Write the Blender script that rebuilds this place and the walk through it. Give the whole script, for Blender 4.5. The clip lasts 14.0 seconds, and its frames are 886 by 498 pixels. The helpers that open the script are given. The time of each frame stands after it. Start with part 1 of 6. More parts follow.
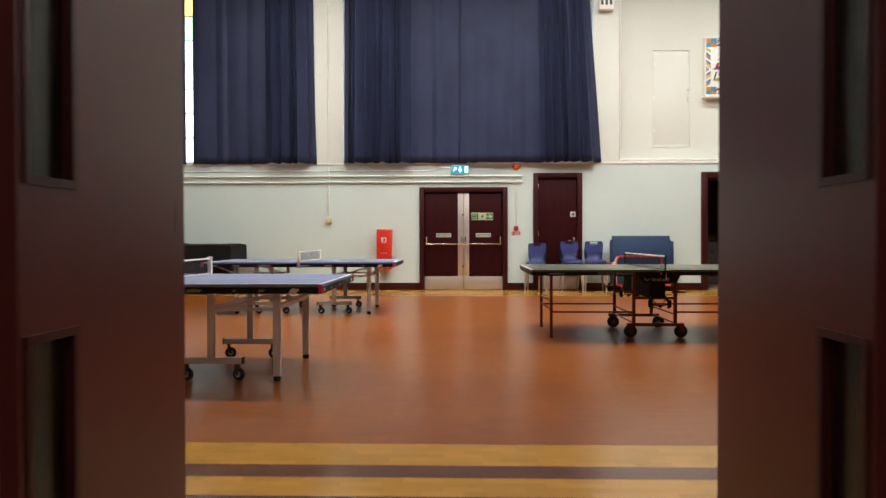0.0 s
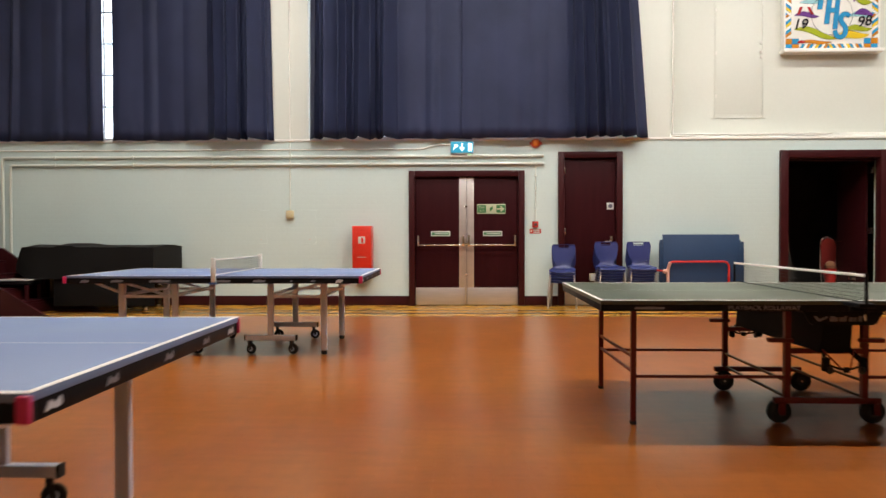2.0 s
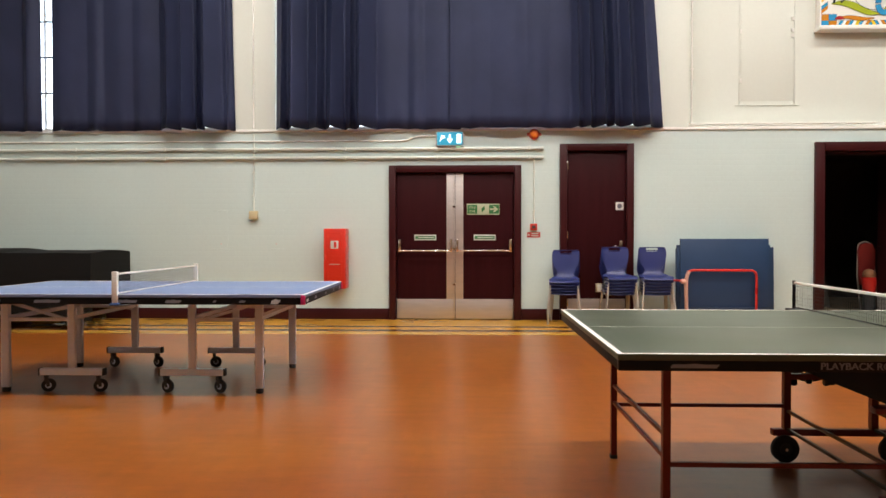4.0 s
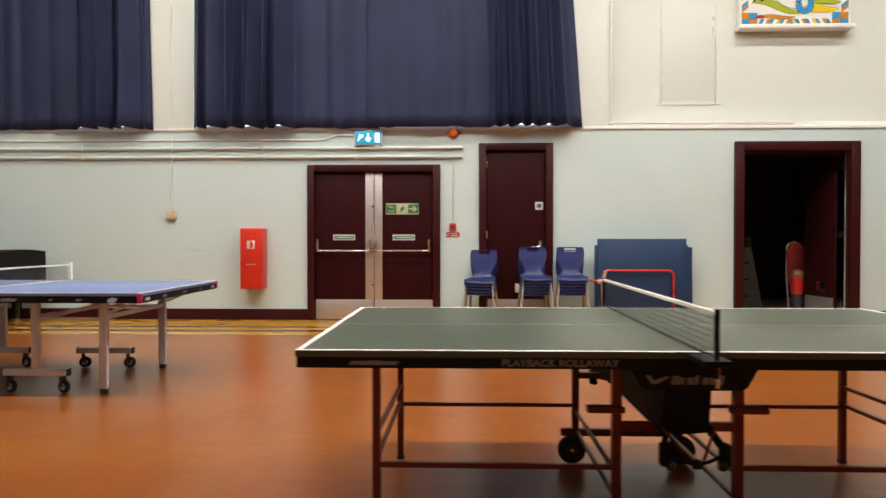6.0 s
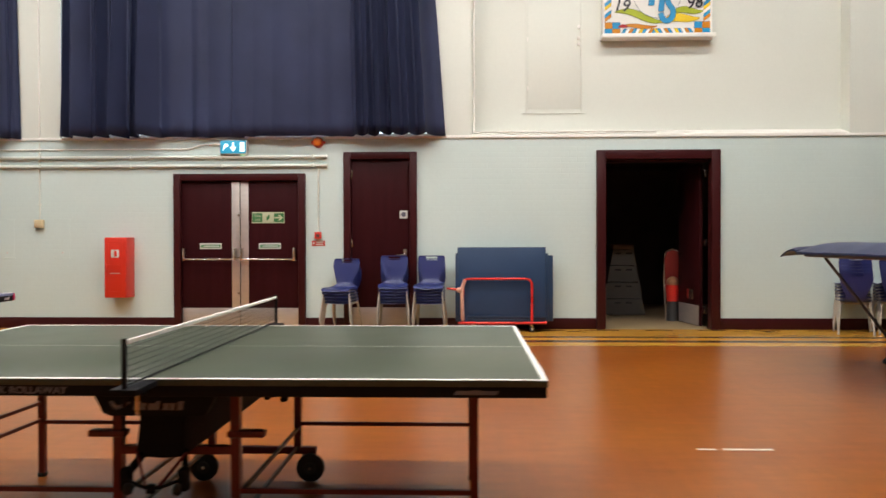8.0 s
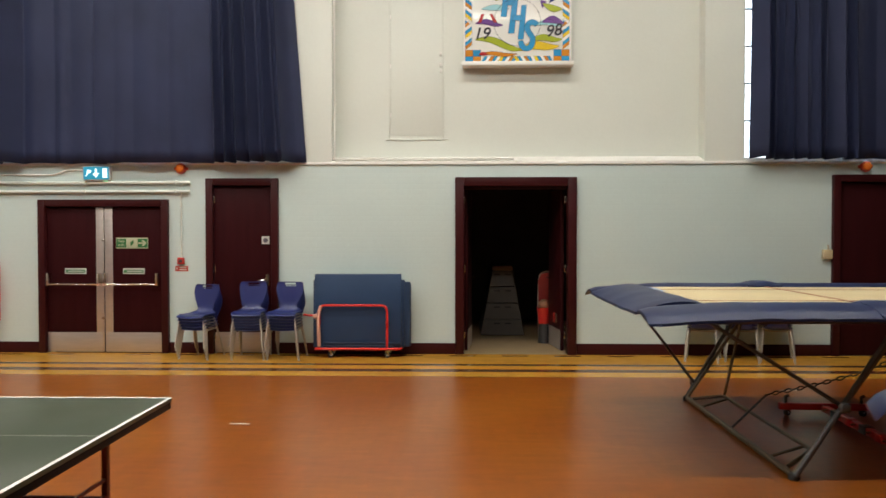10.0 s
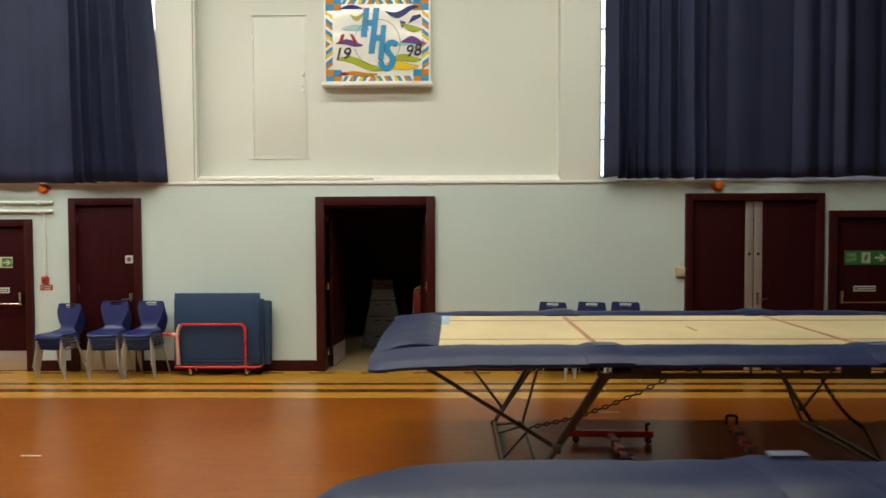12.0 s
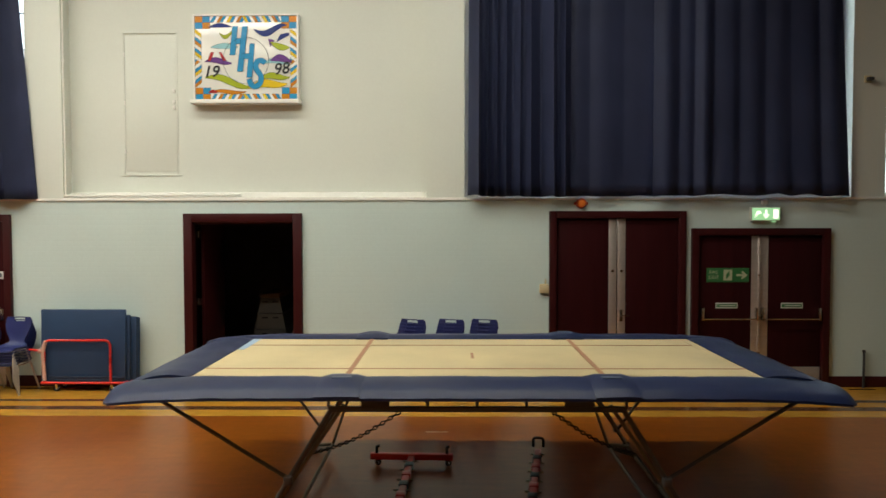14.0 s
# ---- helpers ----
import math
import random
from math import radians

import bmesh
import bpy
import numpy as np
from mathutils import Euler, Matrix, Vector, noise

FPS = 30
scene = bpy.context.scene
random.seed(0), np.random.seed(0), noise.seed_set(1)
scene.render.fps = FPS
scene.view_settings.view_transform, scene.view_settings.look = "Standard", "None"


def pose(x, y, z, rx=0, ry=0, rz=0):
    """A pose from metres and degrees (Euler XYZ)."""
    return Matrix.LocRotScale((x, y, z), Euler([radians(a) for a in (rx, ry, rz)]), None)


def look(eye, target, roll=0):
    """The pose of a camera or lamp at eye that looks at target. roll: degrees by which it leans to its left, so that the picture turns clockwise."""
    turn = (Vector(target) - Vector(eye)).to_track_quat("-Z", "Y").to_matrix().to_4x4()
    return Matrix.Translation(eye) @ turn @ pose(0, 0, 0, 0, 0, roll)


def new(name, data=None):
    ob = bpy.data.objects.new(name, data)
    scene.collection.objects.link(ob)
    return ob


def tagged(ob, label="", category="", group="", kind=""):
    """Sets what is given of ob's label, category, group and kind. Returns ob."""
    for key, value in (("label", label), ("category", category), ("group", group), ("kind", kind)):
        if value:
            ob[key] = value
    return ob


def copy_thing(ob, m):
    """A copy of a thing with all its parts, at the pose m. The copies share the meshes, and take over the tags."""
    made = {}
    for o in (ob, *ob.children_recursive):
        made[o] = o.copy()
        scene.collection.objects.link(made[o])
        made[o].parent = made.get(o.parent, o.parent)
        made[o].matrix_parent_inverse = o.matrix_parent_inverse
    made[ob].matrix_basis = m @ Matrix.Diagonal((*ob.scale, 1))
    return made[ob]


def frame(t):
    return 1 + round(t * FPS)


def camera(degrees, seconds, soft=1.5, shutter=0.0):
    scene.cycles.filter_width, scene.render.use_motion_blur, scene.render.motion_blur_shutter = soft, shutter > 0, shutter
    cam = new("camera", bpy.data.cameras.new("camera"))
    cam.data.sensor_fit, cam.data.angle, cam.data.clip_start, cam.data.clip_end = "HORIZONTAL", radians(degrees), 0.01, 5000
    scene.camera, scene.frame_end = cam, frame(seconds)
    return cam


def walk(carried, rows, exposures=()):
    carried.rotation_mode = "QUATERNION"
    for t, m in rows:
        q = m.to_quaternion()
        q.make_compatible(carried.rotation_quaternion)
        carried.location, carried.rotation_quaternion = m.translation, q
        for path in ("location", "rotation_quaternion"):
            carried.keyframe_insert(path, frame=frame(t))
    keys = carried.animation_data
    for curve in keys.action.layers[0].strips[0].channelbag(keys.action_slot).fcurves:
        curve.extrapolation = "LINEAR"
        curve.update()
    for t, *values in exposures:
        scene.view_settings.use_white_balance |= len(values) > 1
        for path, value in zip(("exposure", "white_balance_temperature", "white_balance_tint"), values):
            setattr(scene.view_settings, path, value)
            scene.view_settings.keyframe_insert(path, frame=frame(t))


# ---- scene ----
cam = camera(64.5, 14.0, shutter=0.4)
PATH = [
    (0, (-0.056, 0.168, 1.09), (-0.113, 2.167, 1.061), -0.1),
    (0.5, (-0.068, 0.976, 1.089), (-0.128, 2.975, 1.061), 0.1),
    (1, (-0.095, 1.867, 1.101), (-0.154, 3.866, 1.07), -0.1),
    (1.5, (-0.093, 2.777, 1.107), (-0.152, 4.776, 1.072), 0.0),
    (2, (-0.097, 3.71, 1.116), (-0.155, 5.709, 1.081), -0.1),
    (2.5, (-0.082, 4.533, 1.137), (-0.143, 6.532, 1.103), -0.1),
    (2.7, (-0.072, 4.706, 1.142), (-0.135, 6.705, 1.108), -0.1),
    (4.8, (0.407, 5.195, 1.181), (0.335, 7.193, 1.146), 0.0),
    (5, (0.496, 5.213, 1.179), (0.431, 7.211, 1.143), 0.1),
    (5.5, (0.831, 5.254, 1.158), (0.769, 7.252, 1.127), 0.1),
    (6, (1.248, 5.26, 1.138), (1.183, 7.259, 1.1105), 0.0),
    (6.5, (1.686, 5.298, 1.123), (1.625, 7.297, 1.098), 0.0),
    (7, (2.17, 5.288, 1.101), (2.108, 7.287, 1.078), -0.1),
    (7.5, (2.627, 5.275, 1.111), (2.565, 7.274, 1.087), -0.1),
    (8, (3.127, 5.275, 1.228), (3.065, 7.274, 1.206), -0.1),
    (8.5, (3.629, 5.282, 1.272), (3.567, 7.281, 1.253), -0.1),
    (9, (4.141, 5.288, 1.361), (4.076, 7.287, 1.343), -0.1),
    (11.3, (6.222, 5.152, 2.003), (6.193, 7.151, 1.929), -0.1),
    (11.5, (6.426, 5.169, 2.015), (6.397, 7.168, 1.945), -0.2),
    (12, (6.919, 5.153, 2.084), (6.887, 7.151, 2.015), -0.2),
    (12.5, (7.4, 5.144, 2.145), (7.368, 7.143, 2.077), -0.2),
    (13, (7.852, 5.129, 2.212), (7.824, 7.128, 2.144), -0.1),
    (13.5, (8.322, 5.116, 2.292), (8.295, 7.114, 2.219), -0.1),
    (14, (8.801, 5.099, 2.341), (8.773, 7.098, 2.268), -0.1),
]
EXPOSURES = [(0.0, 0.0, 6600, 11), (5.0, 0.0, 6700, 12), (7.5, 0.0, 6500, 12), (9.0, -0.2, 6500, 12), (11.3, -0.38, 6900, 3), (14.0, -0.36, 6900, 3)]
walk(cam, [(t, look(eye, target, roll)) for t, eye, target, roll in PATH], EXPOSURES)

# ---- plan: the hall in metres ----
WEST, EAST = -8.45, 20.3          # side walls, inner faces
SOUTH, NORTH = 2.25, 15.11       # wall with the entrance, wall with the curtains
CEIL = 7.2
LEDGE = 2.68                     # top of the mint wall
# the row at y 4.6 is an added fill for faces turned south
LAMP_ROWS = ((4.6, 22, 1.4, 13.0), (8.9, 840, 1.4, 13.6), (12.3, 600, 3.0, 17.0))   # y, watts, middle, length

# ---- world and lights ----
world = bpy.data.worlds.new("sky")
scene.world = world
world.use_nodes = True
wn = world.node_tree.nodes
sky = wn.new("ShaderNodeTexSky")
sky.sky_type, sky.sun_disc = "NISHITA", False
sky.sun_elevation, sky.sun_rotation = radians(35), radians(200)
wn["Background"].inputs["Strength"].default_value = 0.12
world.node_tree.links.new(sky.outputs["Color"], wn["Background"].inputs["Color"])


def strip_lamp(x, y, z, length, width, power, colour):
    d = bpy.data.lights.new("lamp", "AREA")
    d.shape, d.size, d.size_y, d.energy, d.color = "RECTANGLE", length, width, power, colour
    ob = new("lamp", d)
    ob.matrix_world = pose(x, y, z)
    return ob


WARM = (1.0, 0.975, 0.925)
for row_y, watts, mid_x, row_len in LAMP_ROWS:
    strip_lamp(mid_x, row_y, CEIL - 0.17, row_len, 0.18, watts, WARM)
strip_lamp(-0.1, -1.2, 2.62, 1.2, 0.2, 29, WARM)   # corridor lamp, added out of view to light the entrance leaves


# ---- materials ----
def material(name, colour, rough=0.5, metal=0.0, vary=0.12, scale=3.0, fine=60.0, bump=0.05, sheen=0.0, coat=0.0, rand=0.0, island=0.0, brick=False,
             stretch=(1, 1, 1), spec=0.5, gloss=0.07):
    m = bpy.data.materials.new(name)
    m.use_nodes = True
    t = m.node_tree
    n, link = t.nodes, t.links.new
    b = n["Principled BSDF"]
    geo = n.new("ShaderNodeNewGeometry")
    mp = n.new("ShaderNodeMapping")
    mp.inputs["Scale"].default_value = stretch
    link(geo.outputs["Position"], mp.inputs["Vector"])
    big, small = n.new("ShaderNodeTexNoise"), n.new("ShaderNodeTexNoise")
    for tex, sc, det in ((big, scale, 4), (small, fine, 3)):
        tex.inputs["Scale"].default_value, tex.inputs["Detail"].default_value = sc, det
        link(mp.outputs["Vector"], tex.inputs["Vector"])
    add = n.new("ShaderNodeMath")
    add.operation = "MULTIPLY_ADD"
    add.inputs[1].default_value = 0.4
    link(small.outputs["Fac"], add.inputs[0])
    link(big.outputs["Fac"], add.inputs[2])
    rng = n.new("ShaderNodeMapRange")
    rng.inputs["From Min"].default_value, rng.inputs["From Max"].default_value = 0.4, 1.0
    rng.inputs["To Min"].default_value, rng.inputs["To Max"].default_value = 1 - vary, 1 + vary
    link(add.outputs[0], rng.inputs["Value"])
    value = rng.outputs["Result"]
    for amount, node, out in ((rand, "ShaderNodeObjectInfo", "Random"), (island, "ShaderNodeNewGeometry", "Random Per Island")):
        if amount:
            src = n.new(node)
            r2 = n.new("ShaderNodeMapRange")
            r2.inputs["To Min"].default_value, r2.inputs["To Max"].default_value = 1 - amount, 1 + amount
            link(src.outputs[out], r2.inputs["Value"])
            mul = n.new("ShaderNodeMath")
            mul.operation = "MULTIPLY"
            link(value, mul.inputs[0])
            link(r2.outputs["Result"], mul.inputs[1])
            value = mul.outputs[0]
    mix = n.new("ShaderNodeVectorMath")
    mix.operation = "SCALE"
    mix.inputs[0].default_value = colour
    link(value, mix.inputs["Scale"])
    link(mix.outputs["Vector"], b.inputs["Base Color"])
    rr = n.new("ShaderNodeMapRange")
    rr.inputs["To Min"].default_value, rr.inputs["To Max"].default_value = max(0.02, rough - gloss), min(1, rough + gloss)
    link(big.outputs["Fac"], rr.inputs["Value"])
    link(rr.outputs["Result"], b.inputs["Roughness"])
    b.inputs["Metallic"].default_value = metal
    b.inputs["Specular IOR Level"].default_value = spec
    b.inputs["Sheen Weight"].default_value = sheen
    b.inputs["Coat Weight"].default_value = coat
    b.inputs["Coat Roughness"].default_value = 0.15
    if bump:
        bp = n.new("ShaderNodeBump")
        bp.inputs["Strength"].default_value, bp.inputs["Distance"].default_value = bump, 0.01
        height = small.outputs["Fac"]
        if brick:
            sep, com = n.new("ShaderNodeSeparateXYZ"), n.new("ShaderNodeCombineXYZ")
            link(geo.outputs["Position"], sep.inputs[0])
            s2 = n.new("ShaderNodeMath")
            link(sep.outputs["X"], s2.inputs[0])
            link(sep.outputs["Y"], s2.inputs[1])
            link(s2.outputs[0], com.inputs["X"])
            link(sep.outputs["Z"], com.inputs["Y"])
            br = n.new("ShaderNodeTexBrick")
            br.inputs["Scale"].default_value = 1.0
            br.inputs["Brick Width"].default_value, br.inputs["Row Height"].default_value = 0.225, 0.075
            br.inputs["Mortar Size"].default_value, br.inputs["Mortar Smooth"].default_value = 0.006, 0.6
            br.inputs["Color1"].default_value = br.inputs["Color2"].default_value = (1, 1, 1, 1)
            br.inputs["Mortar"].default_value = (0, 0, 0, 1)
            link(com.outputs[0], br.inputs["Vector"])
            s3 = n.new("ShaderNodeMath")
            s3.operation = "MULTIPLY_ADD"
            s3.inputs[1].default_value = 0.35
            link(small.outputs["Fac"], s3.inputs[0])
            link(br.outputs["Color"], s3.inputs[2])
            height = s3.outputs[0]
        link(height, bp.inputs["Height"])
        link(bp.outputs["Normal"], b.inputs["Normal"])
    return m


def glow(name, colour, strength):
    m = bpy.data.materials.new(name)
    m.use_nodes = True
    b = m.node_tree.nodes["Principled BSDF"]
    b.inputs["Base Color"].default_value = (*colour, 1)
    b.inputs["Emission Color"].default_value = (*colour, 1)
    b.inputs["Emission Strength"].default_value = strength
    return m


def glass(name, colour, rough):
    m = bpy.data.materials.new(name)
    m.use_nodes = True
    b = m.node_tree.nodes["Principled BSDF"]
    b.inputs["Base Color"].default_value = (*colour, 1)
    b.inputs["Transmission Weight"].default_value = 1
    b.inputs["Roughness"].default_value = rough
    b.inputs["IOR"].default_value = 1.2
    return m


MINT = material("mint paint", (0.56, 0.66, 0.635), 0.45, vary=0.05, scale=0.7, fine=25, bump=0.12, brick=True)
CREAM = material("cream paint", (0.643, 0.662, 0.598), 0.5, vary=0.04, scale=0.6, fine=30, bump=0.06)
CORRIDOR = material("buff painted brick", (0.45, 0.38, 0.28), 0.5, vary=0.08, scale=1.5, bump=0.3, brick=True)
WHITE = material("white gloss paint", (0.80, 0.79, 0.74), 0.35, vary=0.04)
PIPEPAINT = material("painted trunking", (0.66, 0.70, 0.64), 0.4, vary=0.05)
DOORWOOD = material("dark mahogany veneer", (0.030, 0.0052, 0.0066), 0.40, vary=0.14, scale=2.0, fine=40, bump=0.02, stretch=(6, 6, 0.6), spec=0.08)
FRAMEWOOD = material("burgundy gloss paint", (0.040, 0.0062, 0.0074), 0.36, vary=0.15, scale=3, spec=0.22)
STEEL = material("brushed steel", (0.62, 0.56, 0.53), 0.38, metal=0.75, vary=0.08, scale=4, fine=120, stretch=(1, 1, 8))
CHROME = material("satin chrome", (0.72, 0.70, 0.66), 0.22, metal=1.0, vary=0.05)
CURTAIN = material("navy curtain cloth", (0.0235, 0.0295, 0.068), 0.58, vary=0.22, scale=1.2, fine=200, bump=0.1, spec=0.2)
LINING = material("curtain lining", (0.12, 0.12, 0.15), 0.9, vary=0.1)
YELLOW = material("ochre floor blocks", (0.50, 0.25, 0.035), 0.22, vary=0.10, scale=1.3, fine=30, bump=0.012, island=0.10, gloss=0.03)
UMBER = material("umber floor blocks", (0.125, 0.040, 0.015), 0.24, vary=0.12, scale=1.3, fine=30, bump=0.012, island=0.10, gloss=0.03)
GROUT = material("floor joint screed", (0.235, 0.074, 0.014), 0.3)
TAPE = material("worn white tape", (0.58, 0.50, 0.40), 0.6, vary=0.2, scale=20)
# south wall finish is made up: brown chosen to bounce less light
LOWBOUNCE = material("low-bounce south wall", (0.22, 0.135, 0.07), 0.5, vary=0.2, scale=2, stretch=(4, 4, 0.5))
# ceilings stay out of view; dark brown added to weaken their bounce
SOFFIT = material("low-bounce ceiling", (0.24, 0.18, 0.12), 0.7, vary=0.12, stretch=(0.5, 6, 1))
STORECONC = material("storeroom screed", (0.27, 0.19, 0.10), 0.6, vary=0.15)
# near-black base carries the darkness of the unlit storeroom
SHADEWALL = material("storeroom wall", (0.06, 0.052, 0.048), 0.8, vary=0.2)
PANE = glass("window glass", (0.93, 0.97, 1.0), 0.12)
PANE_AMBER = glass("amber glass", (0.95, 0.72, 0.12), 0.15)
PANE_GREEN = glass("green glass", (0.55, 0.75, 0.45), 0.15)
LEAD = material("dark window lead", (0.05, 0.05, 0.05), 0.5)
DAYLIGHT = glow("daylight", (0.80, 0.90, 1.0), 4.0)
TUBE = glow("lamp diffuser", (1.0, 0.95, 0.85), 3.0)


def block_floor(name):
    """Waxed clay-coloured blocks: mottled red to amber, scuffed, unevenly polished."""
    m = bpy.data.materials.new(name)
    m.use_nodes = True
    n, link = m.node_tree.nodes, m.node_tree.links.new
    b = n["Principled BSDF"]
    geo = n.new("ShaderNodeNewGeometry")

    def cloud(scale, detail, stretch=(1, 1, 1), distortion=0.0):
        mp, tex = n.new("ShaderNodeMapping"), n.new("ShaderNodeTexNoise")
        mp.inputs["Scale"].default_value = stretch
        tex.inputs["Scale"].default_value, tex.inputs["Detail"].default_value = scale, detail
        tex.inputs["Distortion"].default_value = distortion
        link(geo.outputs["Position"], mp.inputs["Vector"])
        link(mp.outputs["Vector"], tex.inputs["Vector"])
        return tex.outputs["Fac"]

    def span(src, lo, hi, to0, to1):
        r = n.new("ShaderNodeMapRange")
        for key, v in (("From Min", lo), ("From Max", hi), ("To Min", to0), ("To Max", to1)):
            r.inputs[key].default_value = v
        link(src, r.inputs["Value"])
        return r.outputs["Result"]

    ramp = n.new("ShaderNodeValToRGB")
    ramp.color_ramp.elements[0].position, ramp.color_ramp.elements[0].color = 0.32, (0.232, 0.059, 0.0072, 1)
    ramp.color_ramp.elements[1].position, ramp.color_ramp.elements[1].color = 0.70, (0.276, 0.082, 0.0096, 1)
    link(cloud(0.8, 4, (0.7, 1.3, 1)), ramp.inputs["Fac"])
    value = None
    for src in (span(cloud(6, 3, (0.5, 2.2, 1)), 0.3, 0.7, 0.90, 1.10), span(cloud(60, 3, (0.35, 1.3, 1)), 0.3, 0.7, 0.94, 1.06), span(cloud(5, 3, (2.6, 0.35, 1)), 0.3, 0.7, 0.93, 1.07),
                span(geo.outputs["Random Per Island"], 0, 1, 0.94, 1.06)):
        if value is None:
            value = src
        else:
            mul = n.new("ShaderNodeMath")
            mul.operation = "MULTIPLY"
            link(value, mul.inputs[0])
            link(src, mul.inputs[1])
            value = mul.outputs[0]
    sc = n.new("ShaderNodeVectorMath")
    sc.operation = "SCALE"
    link(ramp.outputs["Color"], sc.inputs[0])
    link(value, sc.inputs["Scale"])
    link(sc.outputs["Vector"], b.inputs["Base Color"])
    b.inputs["Roughness"].default_value = 0.28
    b.inputs["Specular IOR Level"].default_value = 0.38
    return m


BLOCK = block_floor("terracotta floor blocks")


# ---- building helpers ----
def finish(bm, smooth=40):
    bmesh.ops.recalc_face_normals(bm, faces=bm.faces)
    me = bpy.data.meshes.new("mesh")
    bm.to_mesh(me)
    bm.free()
    if smooth:
        me.shade_smooth()
        me.set_sharp_from_angle(angle=radians(smooth))
    return me


def part(name, bm, mat, parent=None, label="", smooth=40, at=None):
    ob = new(name, finish(bm, smooth))
    ob.data.materials.append(mat)
    ob.parent = parent
    if at is not None:
        ob.matrix_basis = at
    return tagged(ob, label)


def thing(name, at, label, category, group="", kind=""):
    ob = new(name)
    ob.empty_display_size = 0.1
    ob.matrix_basis = at if isinstance(at, Matrix) else Matrix.Translation(at)
    return tagged(ob, label, category, group, kind)


def structure(ob, label, category):
    return tagged(ob, label, category, kind="structure")


def box(x0, x1, y0, y1, z0, z1, bev=0.0, bm=None, seg=2):
    own = bmesh.new()
    bmesh.ops.create_cube(own, size=1)
    for v in own.verts:
        v.co = Vector(((x0 + x1) / 2 + v.co.x * (x1 - x0), (y0 + y1) / 2 + v.co.y * (y1 - y0), (z0 + z1) / 2 + v.co.z * (z1 - z0)))
    if bev:
        bmesh.ops.bevel(own, geom=list(own.edges), offset=bev, segments=seg, profile=0.5, affect="EDGES")
    return merged(bm, own) if bm is not None else own


def merged(bm, own):
    me = bpy.data.meshes.new("tmp")
    own.to_mesh(me)
    own.free()
    bm.from_mesh(me)
    bpy.data.meshes.remove(me)
    return bm


def pipe(points, r, seg=10, bm=None, caps=True, twist=0.0, closed=False):
    """A tube of radius r swept along points."""
    bm = bm if bm is not None else bmesh.new()
    pts = [Vector(p) for p in points]
    count = len(pts)
    rings, ref = [], None
    for i, p in enumerate(pts):
        a = pts[i - 1] if (i > 0 or closed) else p
        c = pts[(i + 1) % count] if (i < count - 1 or closed) else p
        d1, d2 = (p - a), (c - p)
        d = (d1.normalized() if d1.length else Vector()) + (d2.normalized() if d2.length else Vector())
        d.normalize()
        if ref is None:
            ref = d.orthogonal().normalized()
            if abs(d.z) < 0.9:
                ref = d.cross(Vector((0, 0, 1))).normalized()
            else:
                ref = Vector((1, 0, 0))
        ref = (ref - d * ref.dot(d)).normalized()
        side = d.cross(ref)
        stretch = 1.0
        if d1.length and d2.length:
            stretch = 1 / max(0.5, math.cos(d1.angle(d2) / 2))
        ring = []
        for k in range(seg):
            w = 2 * math.pi * k / seg + twist
            ring.append(bm.verts.new(p + (ref * math.cos(w) + side * math.sin(w)) * r * (1 + (stretch - 1) * 0.6)))
        rings.append(ring)
    pairs = list(zip(rings, rings[1:])) + ([(rings[-1], rings[0])] if closed else [])
    for r0, r1 in pairs:
        for k in range(seg):
            bm.faces.new((r0[k], r0[(k + 1) % seg], r1[(k + 1) % seg], r1[k]))
    if caps and not closed:
        bm.faces.new(rings[0][::-1])
        bm.faces.new(rings[-1])
    return bm


def square(points, w, bm=None):
    return pipe(points, w * 0.7071, 4, bm, twist=math.pi / 4)


def bent(points, radius, steps=5):
    """Points with their inner corners rounded."""
    pts = [Vector(p) for p in points]
    out = [pts[0]]
    for a, p, c in zip(pts, pts[1:], pts[2:]):
        u, v = (a - p), (c - p)
        rr = min(radius, u.length * 0.49, v.length * 0.49)
        s, e = p + u.normalized() * rr, p + v.normalized() * rr
        for k in range(steps + 1):
            t = k / steps
            out.append(s.lerp(p, t).lerp(p.lerp(e, t), t))
    out.append(pts[-1])
    return out


def lathe(profile, seg=20, bm=None):
    """Spin (radius, z) pairs about z."""
    bm = bm if bm is not None else bmesh.new()
    rings = []
    for r, z in profile:
        rings.append([bm.verts.new((r * math.cos(2 * math.pi * k / seg), r * math.sin(2 * math.pi * k / seg), z)) for k in range(seg)])
    for r0, r1 in zip(rings, rings[1:]):
        for k in range(seg):
            bm.faces.new((r0[k], r0[(k + 1) % seg], r1[(k + 1) % seg], r1[k]))
    bm.faces.new(rings[0][::-1])
    bm.faces.new(rings[-1])
    return bm


def turned(bm, m):
    bmesh.ops.transform(bm, matrix=m, verts=bm.verts)
    return bm


def prism(outline, depth, axis="y", bm=None):
    """A flat outline of (a, b) pairs in the x-z plane (or x-y for axis z, y-z for axis x), given depth (d0, d1) along axis."""
    bm = bm if bm is not None else bmesh.new()
    place = {"y": lambda a, b, d: (a, d, b), "z": lambda a, b, d: (a, b, d), "x": lambda a, b, d: (d, a, b)}[axis]
    low = [bm.verts.new(place(a, b, depth[0])) for a, b in outline]
    top = [bm.verts.new(place(a, b, depth[1])) for a, b in outline]
    bm.faces.new(low)
    bm.faces.new(top[::-1])
    for k in range(len(outline)):
        j = (k + 1) % len(outline)
        bm.faces.new((low[k], low[j], top[j], top[k]))
    return bm


